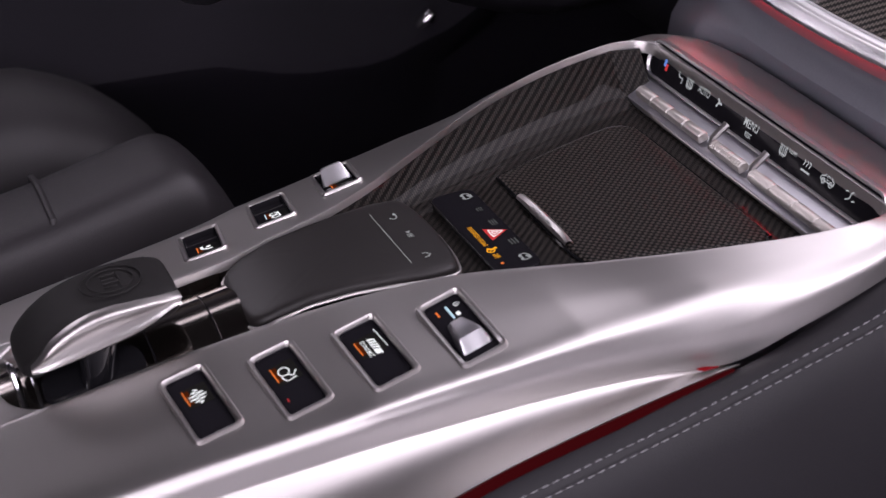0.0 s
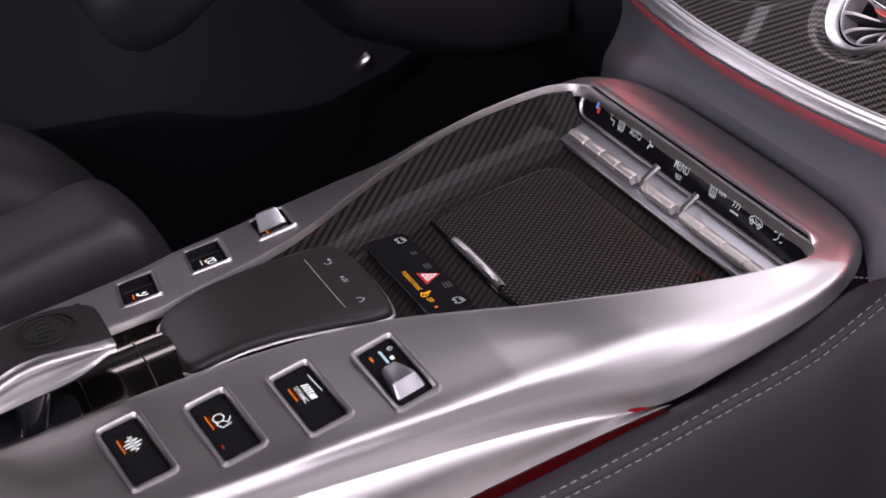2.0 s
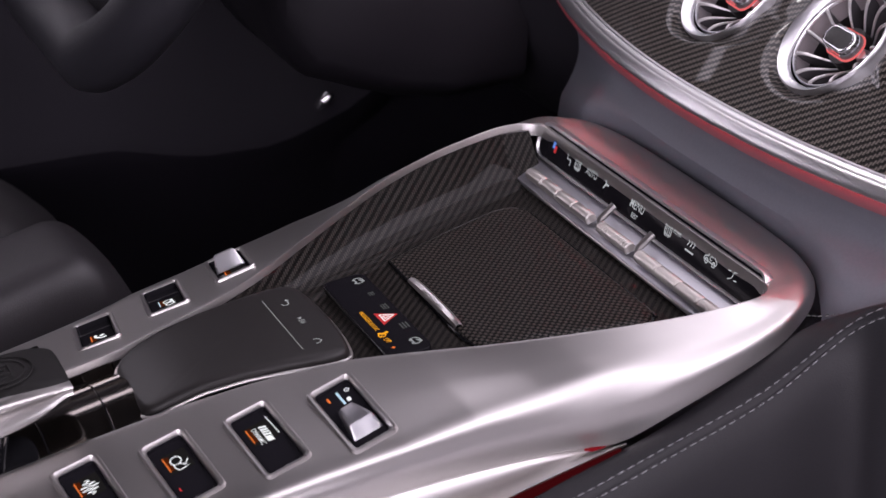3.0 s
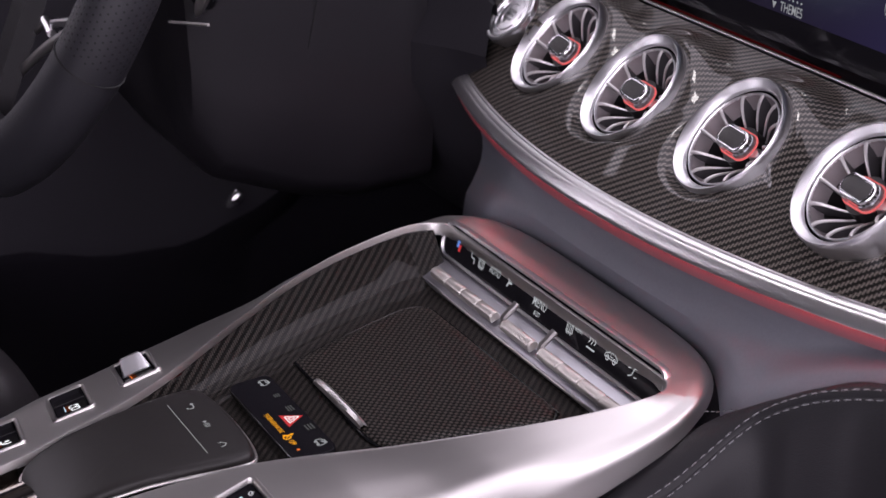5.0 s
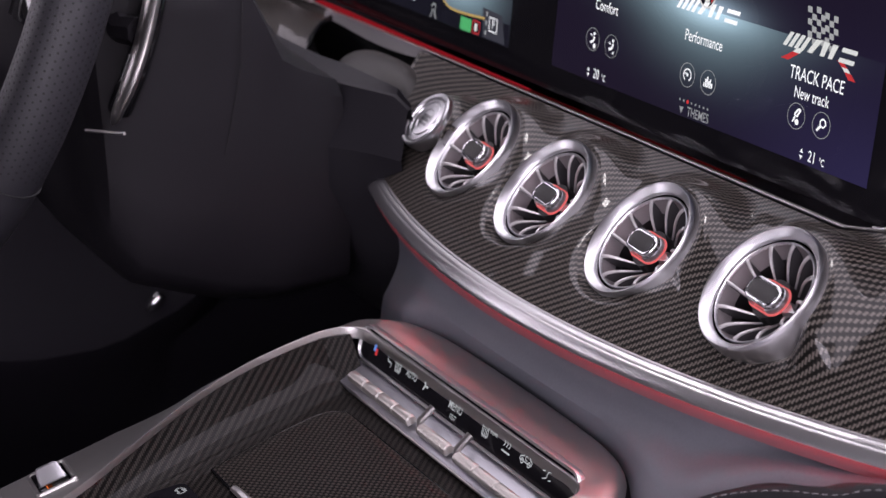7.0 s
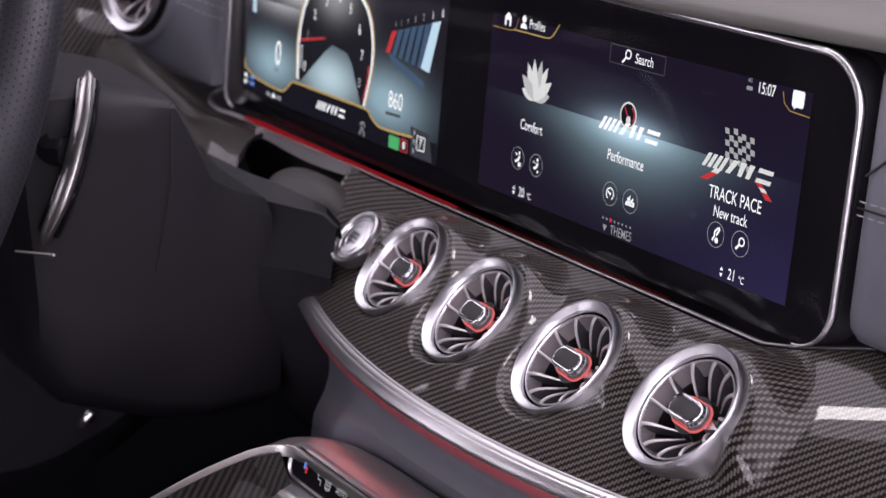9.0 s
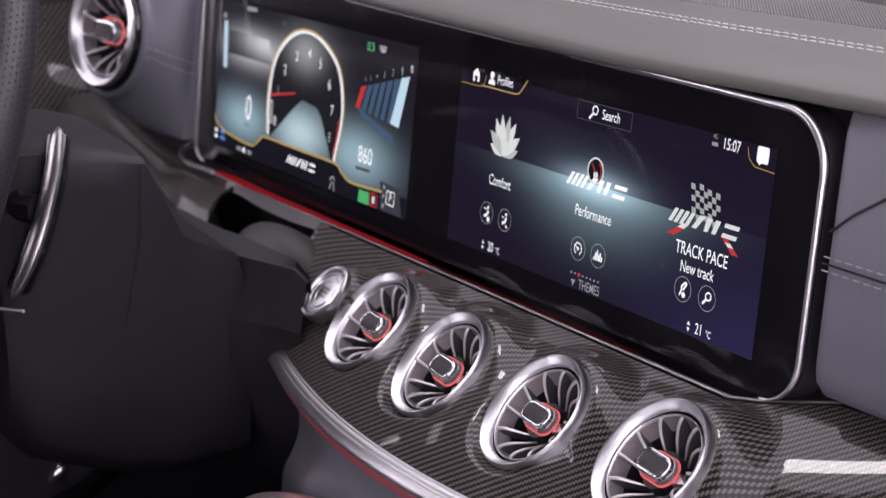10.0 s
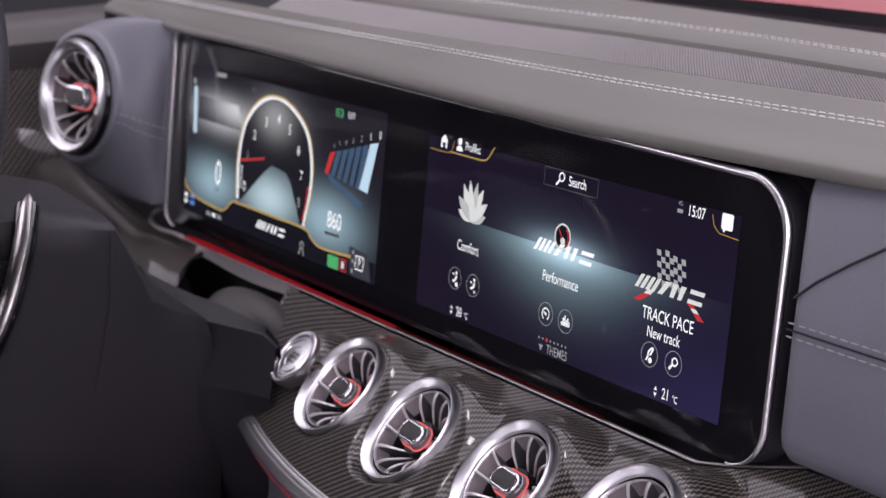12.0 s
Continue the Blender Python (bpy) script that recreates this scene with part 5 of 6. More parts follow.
cowl = thing("steering_column", "black plastic steering column cowl", "steering column")
rows = []
for y, xt, zt, xm, zm, zb in ((-.268, -.292, .790, -.288, .770, .660), (-.262, -.276, .806, -.272, .790, .625), (-.245, -.268, .814, -.2640, .800, .600), (-.21, -.266, .812, -.2615, .802, .585), (-.185, -.265, .807, -.2610, .800, .575), (-.162, -.265, .7995, -.2610, .796, .570),
                              (-.150, -.278, .7845, -.2610, .7690, .566), (-.139, -.292, .7700, -.2610, .7415, .566), (-.124, -.315, .7520, -.2610, .7330, .566), (-.110, -.334, .7380, -.2610, .7275, .566), (-.099, -.346, .7290, -.2612, .7230, .566)):
    mid = -.372
    ring_p = [(xm + .003, zb + .06), (xm, zm), (xt, zt), (xt - .018, zt + .004), (mid, zt + .010), (-.45, zt), (-.478, zt - .03), (-.482, zb + .05), (-.45, zb), (-.30, zb), (xm - .004, zb + .02)]
    dense = []
    for a, b in zip(ring_p, ring_p[1:] + ring_p[:1]):
        dense += [(a[0] * .9 + b[0] * .1, y, a[1] * .9 + b[1] * .1), (a[0] * .5 + b[0] * .5, y, a[1] * .5 + b[1] * .5), (a[0] * .1 + b[0] * .9, y, a[1] * .1 + b[1] * .9)]
    rows.append(dense)
part("cowl_shell", loft(rows, closed=True, caps=True), COWL, cowl, "charcoal plastic shell", sharp=32)
part("cowl_seam", tube([(-.2640, -.1640, .800), (-.2594, -.166, .790), (-.2580, -.170, .75), (-.2580, -.178, .72), (-.259, -.186, .69)], .0004, 5), GAP, cowl)

# ---- steering wheel ----
wheel = thing("steering_wheel", "black perforated leather steering wheel with silver shift paddle", "steering wheel",
              m=axes((-.375, -.3128, .7997), (1, 0, 0), (0, math.sin(radians(25)), math.cos(radians(25)))))
RIM_R, RIM_X = .188, .0115
path = [(RIM_X + RIM_R * math.cos(w), max(-.172, RIM_R * math.sin(w)), 0) for w in np.linspace(0, 2 * math.pi, 96, endpoint=False)]
part("rim", tube(path, .0225, 24, closed=True, flat=.95), RIM_HIDE, wheel, "black leather rim")
bm = bmesh.new()
for k in range(50):
    for j in range(17):
        w = radians(-22 + 1.3 * k + (.65 if j % 2 else 0))
        a = radians(-50 + 10 * j)
        r = RIM_R + .0226 * math.cos(a)
        p = Vector((RIM_X + r * math.cos(w), r * math.sin(w), .0215 * math.sin(a)))
        nrm = Vector((math.cos(a) * math.cos(w), math.cos(a) * math.sin(w), math.sin(a)))
        bmesh.ops.create_circle(bm, cap_ends=True, segments=6, radius=.0008, matrix=Matrix.Translation(p) @ nrm.to_track_quat("Z", "Y").to_matrix().to_4x4())
part("perforation", bm, GAP, wheel, keep=True)
part("rim_seam", tube([(RIM_X + (RIM_R + .0227 * math.cos(a)) * math.cos(radians(-25)), (RIM_R + .0227 * math.cos(a)) * math.sin(radians(-25)), .0217 * math.sin(a)) for a in np.linspace(0, 2 * math.pi, 24)], .0006, 5), GAP, wheel)
part("hub", slab(outline(.15, .12, .04), -.05, .004, .012), COWL, wheel, "black airbag hub")
for w in (8, 172, -90):
    a = radians(w)
    part("spoke", loft([[(r * math.cos(a) + h * math.sin(a), r * math.sin(a) - h * math.cos(a), z) for h, z in ((-.017, -.022), (-.013, -.010), (.013, -.010), (.017, -.022), (.0, -.028))] for r in (.06, .10, .14, .178)], closed=True, caps=True), COWL, wheel)
part("spoke_switch", slab(outline(.05, .03, .006), .004, .012, .002), PIANO, wheel, m=Matrix.Translation((.115, .012, -.018)))
blade = spline([(.106, .065, -.077), (.120, .052, -.074), (.131, .036, -.073), (.138, .010, -.073), (.139, -.012, -.073), (.134, -.030, -.074), (.127, -.044, -.076)], 40)
part("shift_paddle", tube(blade, np.interp(np.linspace(0, 1, 40), [0, .06, .3, .7, .94, 1], [.002, .0062, .0085, .0080, .0055, .002]), 14, flat=.55), SATIN, wheel, "satin silver shift paddle")
part("paddle_back", tube([tuple(q + np.array((-.012, 0, -.006))) for q in blade[4:-4]], .008, 10), PIANO, wheel)
part("paddle_arm", tube([(.128, .015, -.074), (.11, .012, -.07), (.08, .03, -.06)], .010, 8), COWL, wheel)
part("spoke_trim", tube(spline([(.070, -.086, -.022), (.042, -.1028, -.022), (.0214, -.1188, -.022), (.0007, -.1359, -.022), (-.020, -.156, -.022)], 24), .0042, 10, flat=.6), SATIN, wheel, "satin silver spoke trim")
part("spoke_trim", tube(spline([(.030, -.088, -.022), (-.0035, -.1116, -.022), (-.040, -.141, -.022)], 16), .0020, 8), SATIN, wheel)
part("spoke_key", tube([(.0302, -.0868, -.020), (.0506, -.0911, -.020)], .0030, 8), CRYSTAL, wheel, "bright roller key")
part("spoke_key", tube([(.0447, -.0855, -.021), (.0776, -.0757, -.021)], .0026, 8), CRYSTAL, wheel, "bright roller key")
part("paddle_line", tube([(.1220, -.0533, -.063), (.1785, -.0410, -.063)], .0010, 6), SATIN, wheel, "thin silver line")

# ---- driver's seat, footwell and door ----
seat = thing("car_seat", "dark grey leather driver seat cushion with raised bolster", "seat")
rows = []
for y, w, h in ((-.40, .10, -.05), (-.425, .19, -.012), (-.47, .215, .0), (-.56, .23, .004), (-.70, .23, .002), (-.90, .23, 0)):
    rows.append([(-.36 + w * s, y, .455 + h) for s in np.linspace(-1, 1, 31)])
part("cushion", loft(rows), SEAT_HIDE, seat, "dark grey leather cushion")
part("cushion_front", loft([rows[0], [(x, y + .012, z - .05) for x, y, z in rows[0]], [(x, y - .02, .30) for x, y, z in rows[0]]]), SEAT_HIDE, seat)
rows = []
for z, w, d in ((.44, .20, -.86), (.50, .235, -.84), (.60, .245, -.86), (.75, .25, -.90), (.95, .24, -.96), (1.1, .18, -1.0)):
    rows.append([(-.385 + w * s, d + .09 * abs(s) ** 2.5, z) for s in np.linspace(-1, 1, 21)])
part("backrest", loft(rows), SEAT_HIDE, seat, "dark grey leather backrest")


def bolster(x0, half, power, tops, label):
    rows = []
    for y, top in spline([(a, b, 0) for a, b in tops], 40)[:, :2]:
        k = min(1, max(.25, (tops[0][0] - y) / .03)) ** .4
        row = []
        for a in np.linspace(0, 2 * math.pi, 36, endpoint=False):
            c, s = math.cos(a), math.sin(a)
            row.append((x0 + half * k * math.copysign(abs(c) ** power, c), y, top - .075 + .075 * math.copysign(abs(s) ** power, s)))
        rows.append(row)
    return part("bolster", loft(rows, closed=True, caps=True), SEAT_HIDE, seat, label)


bolster(-.242, .044, .36, ((-.386, .470), (-.392, .505), (-.402, .526), (-.4164, .5440), (-.4308, .5515), (-.455, .5480), (-.5089, .5350), (-.60, .520), (-.75, .505)), "dark grey leather side bolster with a cross seam")
bolster(-.450, .066, .75, ((-.378, .430), (-.388, .462), (-.405, .484), (-.434, .510), (-.467, .527), (-.49, .533), (-.55, .536), (-.65, .530), (-.80, .52)), "dark grey rounded outer bolster")
part("cross_seam", tube([(-.288, -.5060, .500), (-.285, -.5060, .5310), (-.267, -.5065, .5362), (-.242, -.5065, .5368), (-.212, -.5065, .5345), (-.199, -.5060, .500)], .0022, 8), SEAT_HIDE, seat, "raised cross seam")

door = thing("driver_door", "black driver door lining with a curved map pocket", "door")
rows = []
for y in np.linspace(-1.1, .28, 60):
    ridge = np.interp(y, [-1.1, -.45, -.333, -.2688, -.1998, -.1406, -.0945, -.0679, -.03, .1, .3], [.50, .497, .4933, .4734, .4693, .4876, .5118, .5355, .58, .66, .70])
    row = []
    for z, x in ((.22, -.57), (.34, -.56), (ridge - .05, -.545), (ridge - .012, -.505), (ridge, -.500), (ridge + .006, -.506), (ridge + .030, -.560), (min(ridge + .09, .70), -.60), (.725, -.705), (.765, -.735), (.800, -.75), (.845, -.765)):
        row.append((x, y, z))
    rows.append(row)
part("lining", loft(rows), DOOR, door, "black soft plastic lining")
part("carbon_insert", woven(loft([[tuple(q) for q in spline([(-.702, y, z0 - .016), (-.7045, y, z0), (-.713, y, z0 + .016), (-.727, y, .786), (-.736, y, .815), (-.7395, y, .846)], 24)] for y, z0 in [(v, np.interp(v, [-.45, -.075, -.038, .26], [.700, .738, .748, .79])) for v in np.linspace(-.45, .24, 40)]]), (0, 1, 0), (-.3, 0, .95)), CARBON, door, "gloss carbon fibre door insert")
part("door_gap", tube([(-.7015, -.30, .712), (-.7015, -.075, .7385), (-.7015, -.038, .7485), (-.7015, .05, .760)], .0016, 6), GAP, door)
bm = tube([(-.512, -.1605, .4890), (-.5085, -.1558, .4950), (-.5085, -.1515, .5000)], (.0045, .006, .0045), 12)
part("pull_clip", bm, CHROME, door, "small polished clip")
part("window_rail", loft([[(-.75, y, .800), (-.735, y, .842), (-.732, y, .856), (-.742, y, .868), (-.77, y, .874), (-.86, y, .868)] for y in np.linspace(-1.1, .30, 10)]), RAIL, door, "grey leather window rail")

shell = thing("car_body", "dark car cabin shell with floor, bulkhead and roof", "car body", kind="structure")
part("cabin_floor", box(-.80, .62, -1.5, .42, .15, .20), CARPET, shell, "black carpet floor")
part("bulkhead", box(-.80, .62, .36, .42, .20, .88), CARPET, shell)
part("tunnel", loft([[(x, y, z) for x, z in ((-.150, .20), (-.135, .40), (-.118, .53), (.118, .53), (.135, .40), (.150, .20))] for y in np.linspace(-1.4, .36, 12)]), CARPET, shell, "black carpeted tunnel")
part("left_sill", box(-.86, -.79, -1.5, .5, .15, .77), PLASTIC, shell)
# unseen roof; its front edge is placed to cut off the ceiling lamp
part("roof", box(-.78, .60, -2.2, -.26, 1.32, 1.36), HEADLINER, shell, "unseen dark headliner that blocks the ceiling lamp")
# unseen block, added to keep lamp light off parts of the dash
part("overhead_blocker", box(-.10, .26, -.26, -.17, 1.315, 1.355, .01), HEADLINER, shell, "unseen dark block that shades the cabin from above")
part("left_glass_pillar", tube([(-.74, .42, .90), (-.70, .24, 1.09), (-.66, .02, 1.32)], .035, 10), HEADLINER, shell, "dark windscreen pillar")
part("roof_rail", box(-.82, -.72, -2.2, -.1, 1.27, 1.36, .02), HEADLINER, shell, "dark roof rail")
part("rear_wall", box(-.80, .62, -2.2, -2.12, .15, 1.36), HEADLINER, shell)

studio = thing("studio", "plain grey photo studio round the car", "room", kind="structure")
part("floor", box(-6, 6, -6, 6, -.35, -.30), STUDIO_FLOOR, studio)
part("ceiling", box(-6, 6, -6, 6, 4.0, 4.05), STUDIO, studio)
part("wall_north", box(-6, 6, 6, 6.05, -.30, 4.0), STUDIO, studio)
part("wall_south", box(-6, 6, -6.05, -6, -.30, 4.0), STUDIO, studio)
part("wall_east", box(6, 6.05, -6, 6, -.30, 4.0), STUDIO, studio)
part("wall_west", box(-6.05, -6, -6, 6, -.30, 4.0), STUDIO, studio)
part("car_underbody", box(-.80, .62, -1.5, .42, -.30, .15), PLASTIC, shell)

# ---- what the two screens show ----
def screen_light(name, build):
    """A lit screen whose colour is worked out from the place on it."""
    mat = bpy.data.materials.new(name)
    mat.use_nodes = True
    tree = mat.node_tree
    tree.nodes.remove(tree.nodes["Principled BSDF"])
    lit = tree.nodes.new("ShaderNodeEmission")
    where, split = tree.nodes.new("ShaderNodeTexCoord"), tree.nodes.new("ShaderNodeSeparateXYZ")
    tree.links.new(where.outputs["Object"], split.inputs[0])
    red, green, blue = build(tree, split.outputs[0], split.outputs[1])
    rgb = tree.nodes.new("ShaderNodeCombineColor")
    for n, value in enumerate((red, green, blue)):
        tree.links.new(value, rgb.inputs[n])
    tree.links.new(rgb.outputs[0], lit.inputs[0])
    tree.links.new(lit.outputs[0], tree.nodes["Material Output"].inputs[0])
    return mat


def bell(tree, value, centre, width):
    d = math_node(tree, "DIVIDE", math_node(tree, "SUBTRACT", value, centre), width)
    return math_node(tree, "POWER", 2.718, math_node(tree, "MULTIPLY", math_node(tree, "MULTIPLY", d, d), -1.0))


def menu_colours(tree, x, y):
    below = math_node(tree, "LESS_THAN", y, .0085)
    near = math_node(tree, "MULTIPLY", bell(tree, x, 0.004, .056), bell(tree, y, .010, .030))
    far = math_node(tree, "MULTIPLY", bell(tree, x, 0.0, .078), bell(tree, y, .008, .012))
    sea = math_node(tree, "MULTIPLY", below, math_node(tree, "ADD", math_node(tree, "MULTIPLY", near, .8), math_node(tree, "MULTIPLY", far, .4)))
    sky = math_node(tree, "MULTIPLY", bell(tree, x, .0, .05), bell(tree, y, .010, .016))
    low = math_node(tree, "MULTIPLY", bell(tree, x, .16, .10), bell(tree, y, -.07, .06))
    halo = math_node(tree, "MULTIPLY", bell(tree, x, .0035, .030), bell(tree, y, .0085, .0075))
    sky = math_node(tree, "ADD", sky, math_node(tree, "MULTIPLY", halo, 6.0))
    out = []
    for base, s, k, w in ((.0128, .200, .050, .014), (.0088, .300, .068, .013), (.0215, .340, .085, .048)):
        v = math_node(tree, "ADD", math_node(tree, "MULTIPLY", sea, s), math_node(tree, "MULTIPLY", sky, k))
        v = math_node(tree, "ADD", v, math_node(tree, "MULTIPLY", low, w))
        out.append(math_node(tree, "ADD", v, base))
    return out


def cluster_colours(tree, x, y):
    ground = math_node(tree, "ADD", math_node(tree, "MULTIPLY", bell(tree, x, -.445, .042), bell(tree, y, -.026, .018)), math_node(tree, "MULTIPLY", bell(tree, x, -.270, .045), bell(tree, y, -.024, .020)))
    ridge = math_node(tree, "MULTIPLY", bell(tree, x, -.435, .045), bell(tree, y, .028, .013))
    face = math_node(tree, "MULTIPLY", bell(tree, x, -.350, .035), bell(tree, y, .028, .022))
    out = []
    for base, g, r, f in ((.016, .30, .62, .30), (.014, .44, .62, .30), (.022, .52, .66, .32)):
        v = math_node(tree, "ADD", math_node(tree, "MULTIPLY", ground, g), math_node(tree, "MULTIPLY", ridge, r))
        v = math_node(tree, "ADD", v, math_node(tree, "MULTIPLY", face, f))
        out.append(math_node(tree, "ADD", v, base))
    return out


def spot(tree, x, y, cx, wx, cy, wy, colour, base):
    peak = math_node(tree, "MULTIPLY", bell(tree, x, cx, wx), bell(tree, y, cy, wy))
    return [math_node(tree, "ADD", math_node(tree, "MULTIPLY", peak, c), b) for c, b in zip(colour, base)]


def dial_colours(tree, x, y):
    return spot(tree, x, y, -.352, .026, .037, .015, (.30, .30, .31), (.014, .013, .019))


def road_colours(tree, x, y):
    return spot(tree, x, y, -.352, .040, -.022, .018, (.48, .62, .68), (.030, .040, .060))


def ridge_colours(tree, x, y):
    return spot(tree, x, y, -.412, .038, .035, .012, (.62, .62, .66), (.030, .030, .040))


MENU_LIT, CLUSTER_LIT = screen_light("menu_screen", menu_colours), screen_light("cluster_screen", cluster_colours)
menu = part("menu_screen", flat_poly([(-.1462, -.0548), (.1462, -.0548), (.1462, .0548), (-.1462, .0548)], 0), MENU_LIT, display, "dark blue menu screen, switched on")
cluster = part("instrument_screen", flat_poly([(-.4935, -.0548), (-.1985, -.0548), (-.1985, .0605), (-.4935, .0605)], 0), CLUSTER_LIT, display, "lit instrument screen")
GOLD = glow("gold_line", (0.70, 0.46, 0.15), 0.75)
PALE = glow("pale_steel", (0.62, 0.63, 0.67), 1.5)
NIGHT = glow("screen_night", (0.010, 0.0095, 0.016), 1.0)
Z1, Z2, Z3 = .0002, .0004, .0006


def mm(*pairs):
    return [(a / 1000, b / 1000) for a, b in pairs]


def sign(bm, mat, host, name="sign"):
    return part(name, bm, mat, host)


# top row of the menu
bm = flat_poly(mm((-132.5, 48.6), (-130.6, 48.6), (-130.6, 52), (-127.4, 52), (-127.4, 48.6), (-125.5, 48.6), (-125.5, 54), (-129, 57.2), (-132.5, 54)), Z1)
sign(bm, WHITE, menu, "home_sign")
sign(flat_line(mm((-145, 46.2), (-124, 46.2), (-120, 48), (-117.5, 54.5)), .0005, Z1), AMBER_LINE, menu, "tab_line")
sign(flat_line(mm((-121, 47.2), (-86, 47.2), (-82, 48), (-79.5, 50), (-74, 57)), .0008, Z1), GOLD, menu, "tab_line")
bm = flat_disc(-.1115, .0550, .0022, Z1)
flat_poly(mm((-115.2, 49.2), (-107.8, 49.2), (-108.6, 51.6), (-110.4, 52.6), (-112.6, 52.6), (-114.4, 51.6)), Z1, bm)
sign(bm, WHITE, menu, "profile_sign")
lettering("profiles_text", "Profiles", .0078, -.1055, .0528, Z1, WHITE, menu, align="LEFT", squeeze=.72)
sign(flat_line(mm((-22, 54), (28.5, 54), (28.5, 43.6), (-22, 43.6), (-22, 54)), .0004, Z1), FAINT, menu, "search_box")
bm = flat_arc(-.0052, .0502, .0024, .0009, 0, 360, Z1)
flat_bar(-.0070, .0482, -.0102, .0449, .0014, Z1, bm)
sign(bm, WHITE, menu, "search_sign")
lettering("search_text", "Search", .0082, .0015, .0488, Z1, WHITE, menu, align="LEFT", squeeze=.75)
lettering("clock_text", "15:07", .0085, .1120, .0505, Z1, WHITE, menu, squeeze=.74)
lettering("signal_text", "4G", .0035, .0990, .0532, Z1, DIM, menu, squeeze=.8)
sign(flat_poly(mm((96.8, 48.2), (101.4, 48.2), (101.4, 50.2), (96.8, 50.2)), Z1), DIM, menu, "signal_bars")
bm = flat_poly([(x + .1362, y + .0500) for x, y in outline(.0088, .0086, .0012, 3)], Z1)
flat_poly(mm((133, 46.2), (136, 46.2), (134, 44.2)), Z1, bm)
sign(bm, WHITE, menu, "message_sign")
sign(flat_line(mm((124.5, 52), (126.2, 46.6), (131, 43.2), (146, 42.4)), .0005, Z1), AMBER_LINE, menu, "corner_line")
# water lily
PETAL = glow("petal_white", (0.80, 0.80, 0.80), 0.92)
PETAL_DIM = glow("petal_grey", (0.60, 0.60, 0.62), 0.86)
for k, (deg, length, wide) in enumerate(((78, 14.0, 5.4), (-78, 14.0, 5.4), (54, 18.5, 5.8), (-54, 18.5, 5.8), (29, 21.5, 5.8), (-29, 21.5, 5.8), (10, 22.5, 5.4), (-10, 22.5, 5.2), (40, 13, 4.4), (-40, 13, 4.4), (0, 15, 5.0))):
    a = radians(deg * .92)
    length, wide = length * 1.12, wide * 1.2
    d, n = (math.sin(a), math.cos(a)), (math.cos(a), -math.sin(a))
    pts = []
    for f, w in ((0, .25), (.25, .75), (.5, 1), (.75, .72), (1, 0), (.75, -.72), (.5, -1), (.25, -.75), (0, -.25)):
        pts.append((-.092 + (d[0] * length * f + n[0] * wide * .5 * w) / 1000, .0085 + (d[1] * length * f + n[1] * wide * .5 * w) / 1000))
    sign(flat_poly(pts, Z1 + k * .00004), PETAL if k % 3 else PETAL_DIM, menu, "petal")
lettering("comfort_text", "Comfort", .0092, -.0930, -.0085, Z1, WHITE, menu, squeeze=.72)
lettering("performance_text", "Performance", .0092, .0025, -.0090, Z1, WHITE, menu, squeeze=.72)
lettering("track_text", "TRACK PACE", .0100, .0985, -.0100, Z1, WHITE, menu, squeeze=.72)
lettering("new_track_text", "New track", .0088, .0965, -.0196, Z1, WHITE, menu, squeeze=.72)
lettering("themes_text", "THEMES", .0078, .0058, -.0523 + .0012, Z1, DIM, menu, squeeze=.72)
sign(flat_poly(mm((-11.6, -49.4), (-7.6, -49.4), (-9.6, -53.2)), Z1), DIM, menu, "arrow")
for k in range(8):
    sign(flat_disc(-.0120 + k * .0037, -.0456, .00125 if k == 2 else .0007, Z1, steps=10), REDMARK if k == 2 else DIM, menu, "page_dot")
for x, word in ((-.0965, "20"), (.1035, "21")):
    lettering("temperature_text", word, .0085, x, -.0500, Z1, WHITE, menu, squeeze=.75)
    lettering("degree_text", "\u00b0C", .0055, x + .0078, -.0508, Z1, WHITE, menu, squeeze=.75)
    bm = flat_poly([(x - .0098, -.0493), (x - .0072, -.0493), (x - .0085, -.0470)], Z1)
    flat_poly([(x - .0098, -.0507), (x - .0072, -.0507), (x - .0085, -.0530)], Z1, bm)
    sign(bm, WHITE, menu, "step_arrows")
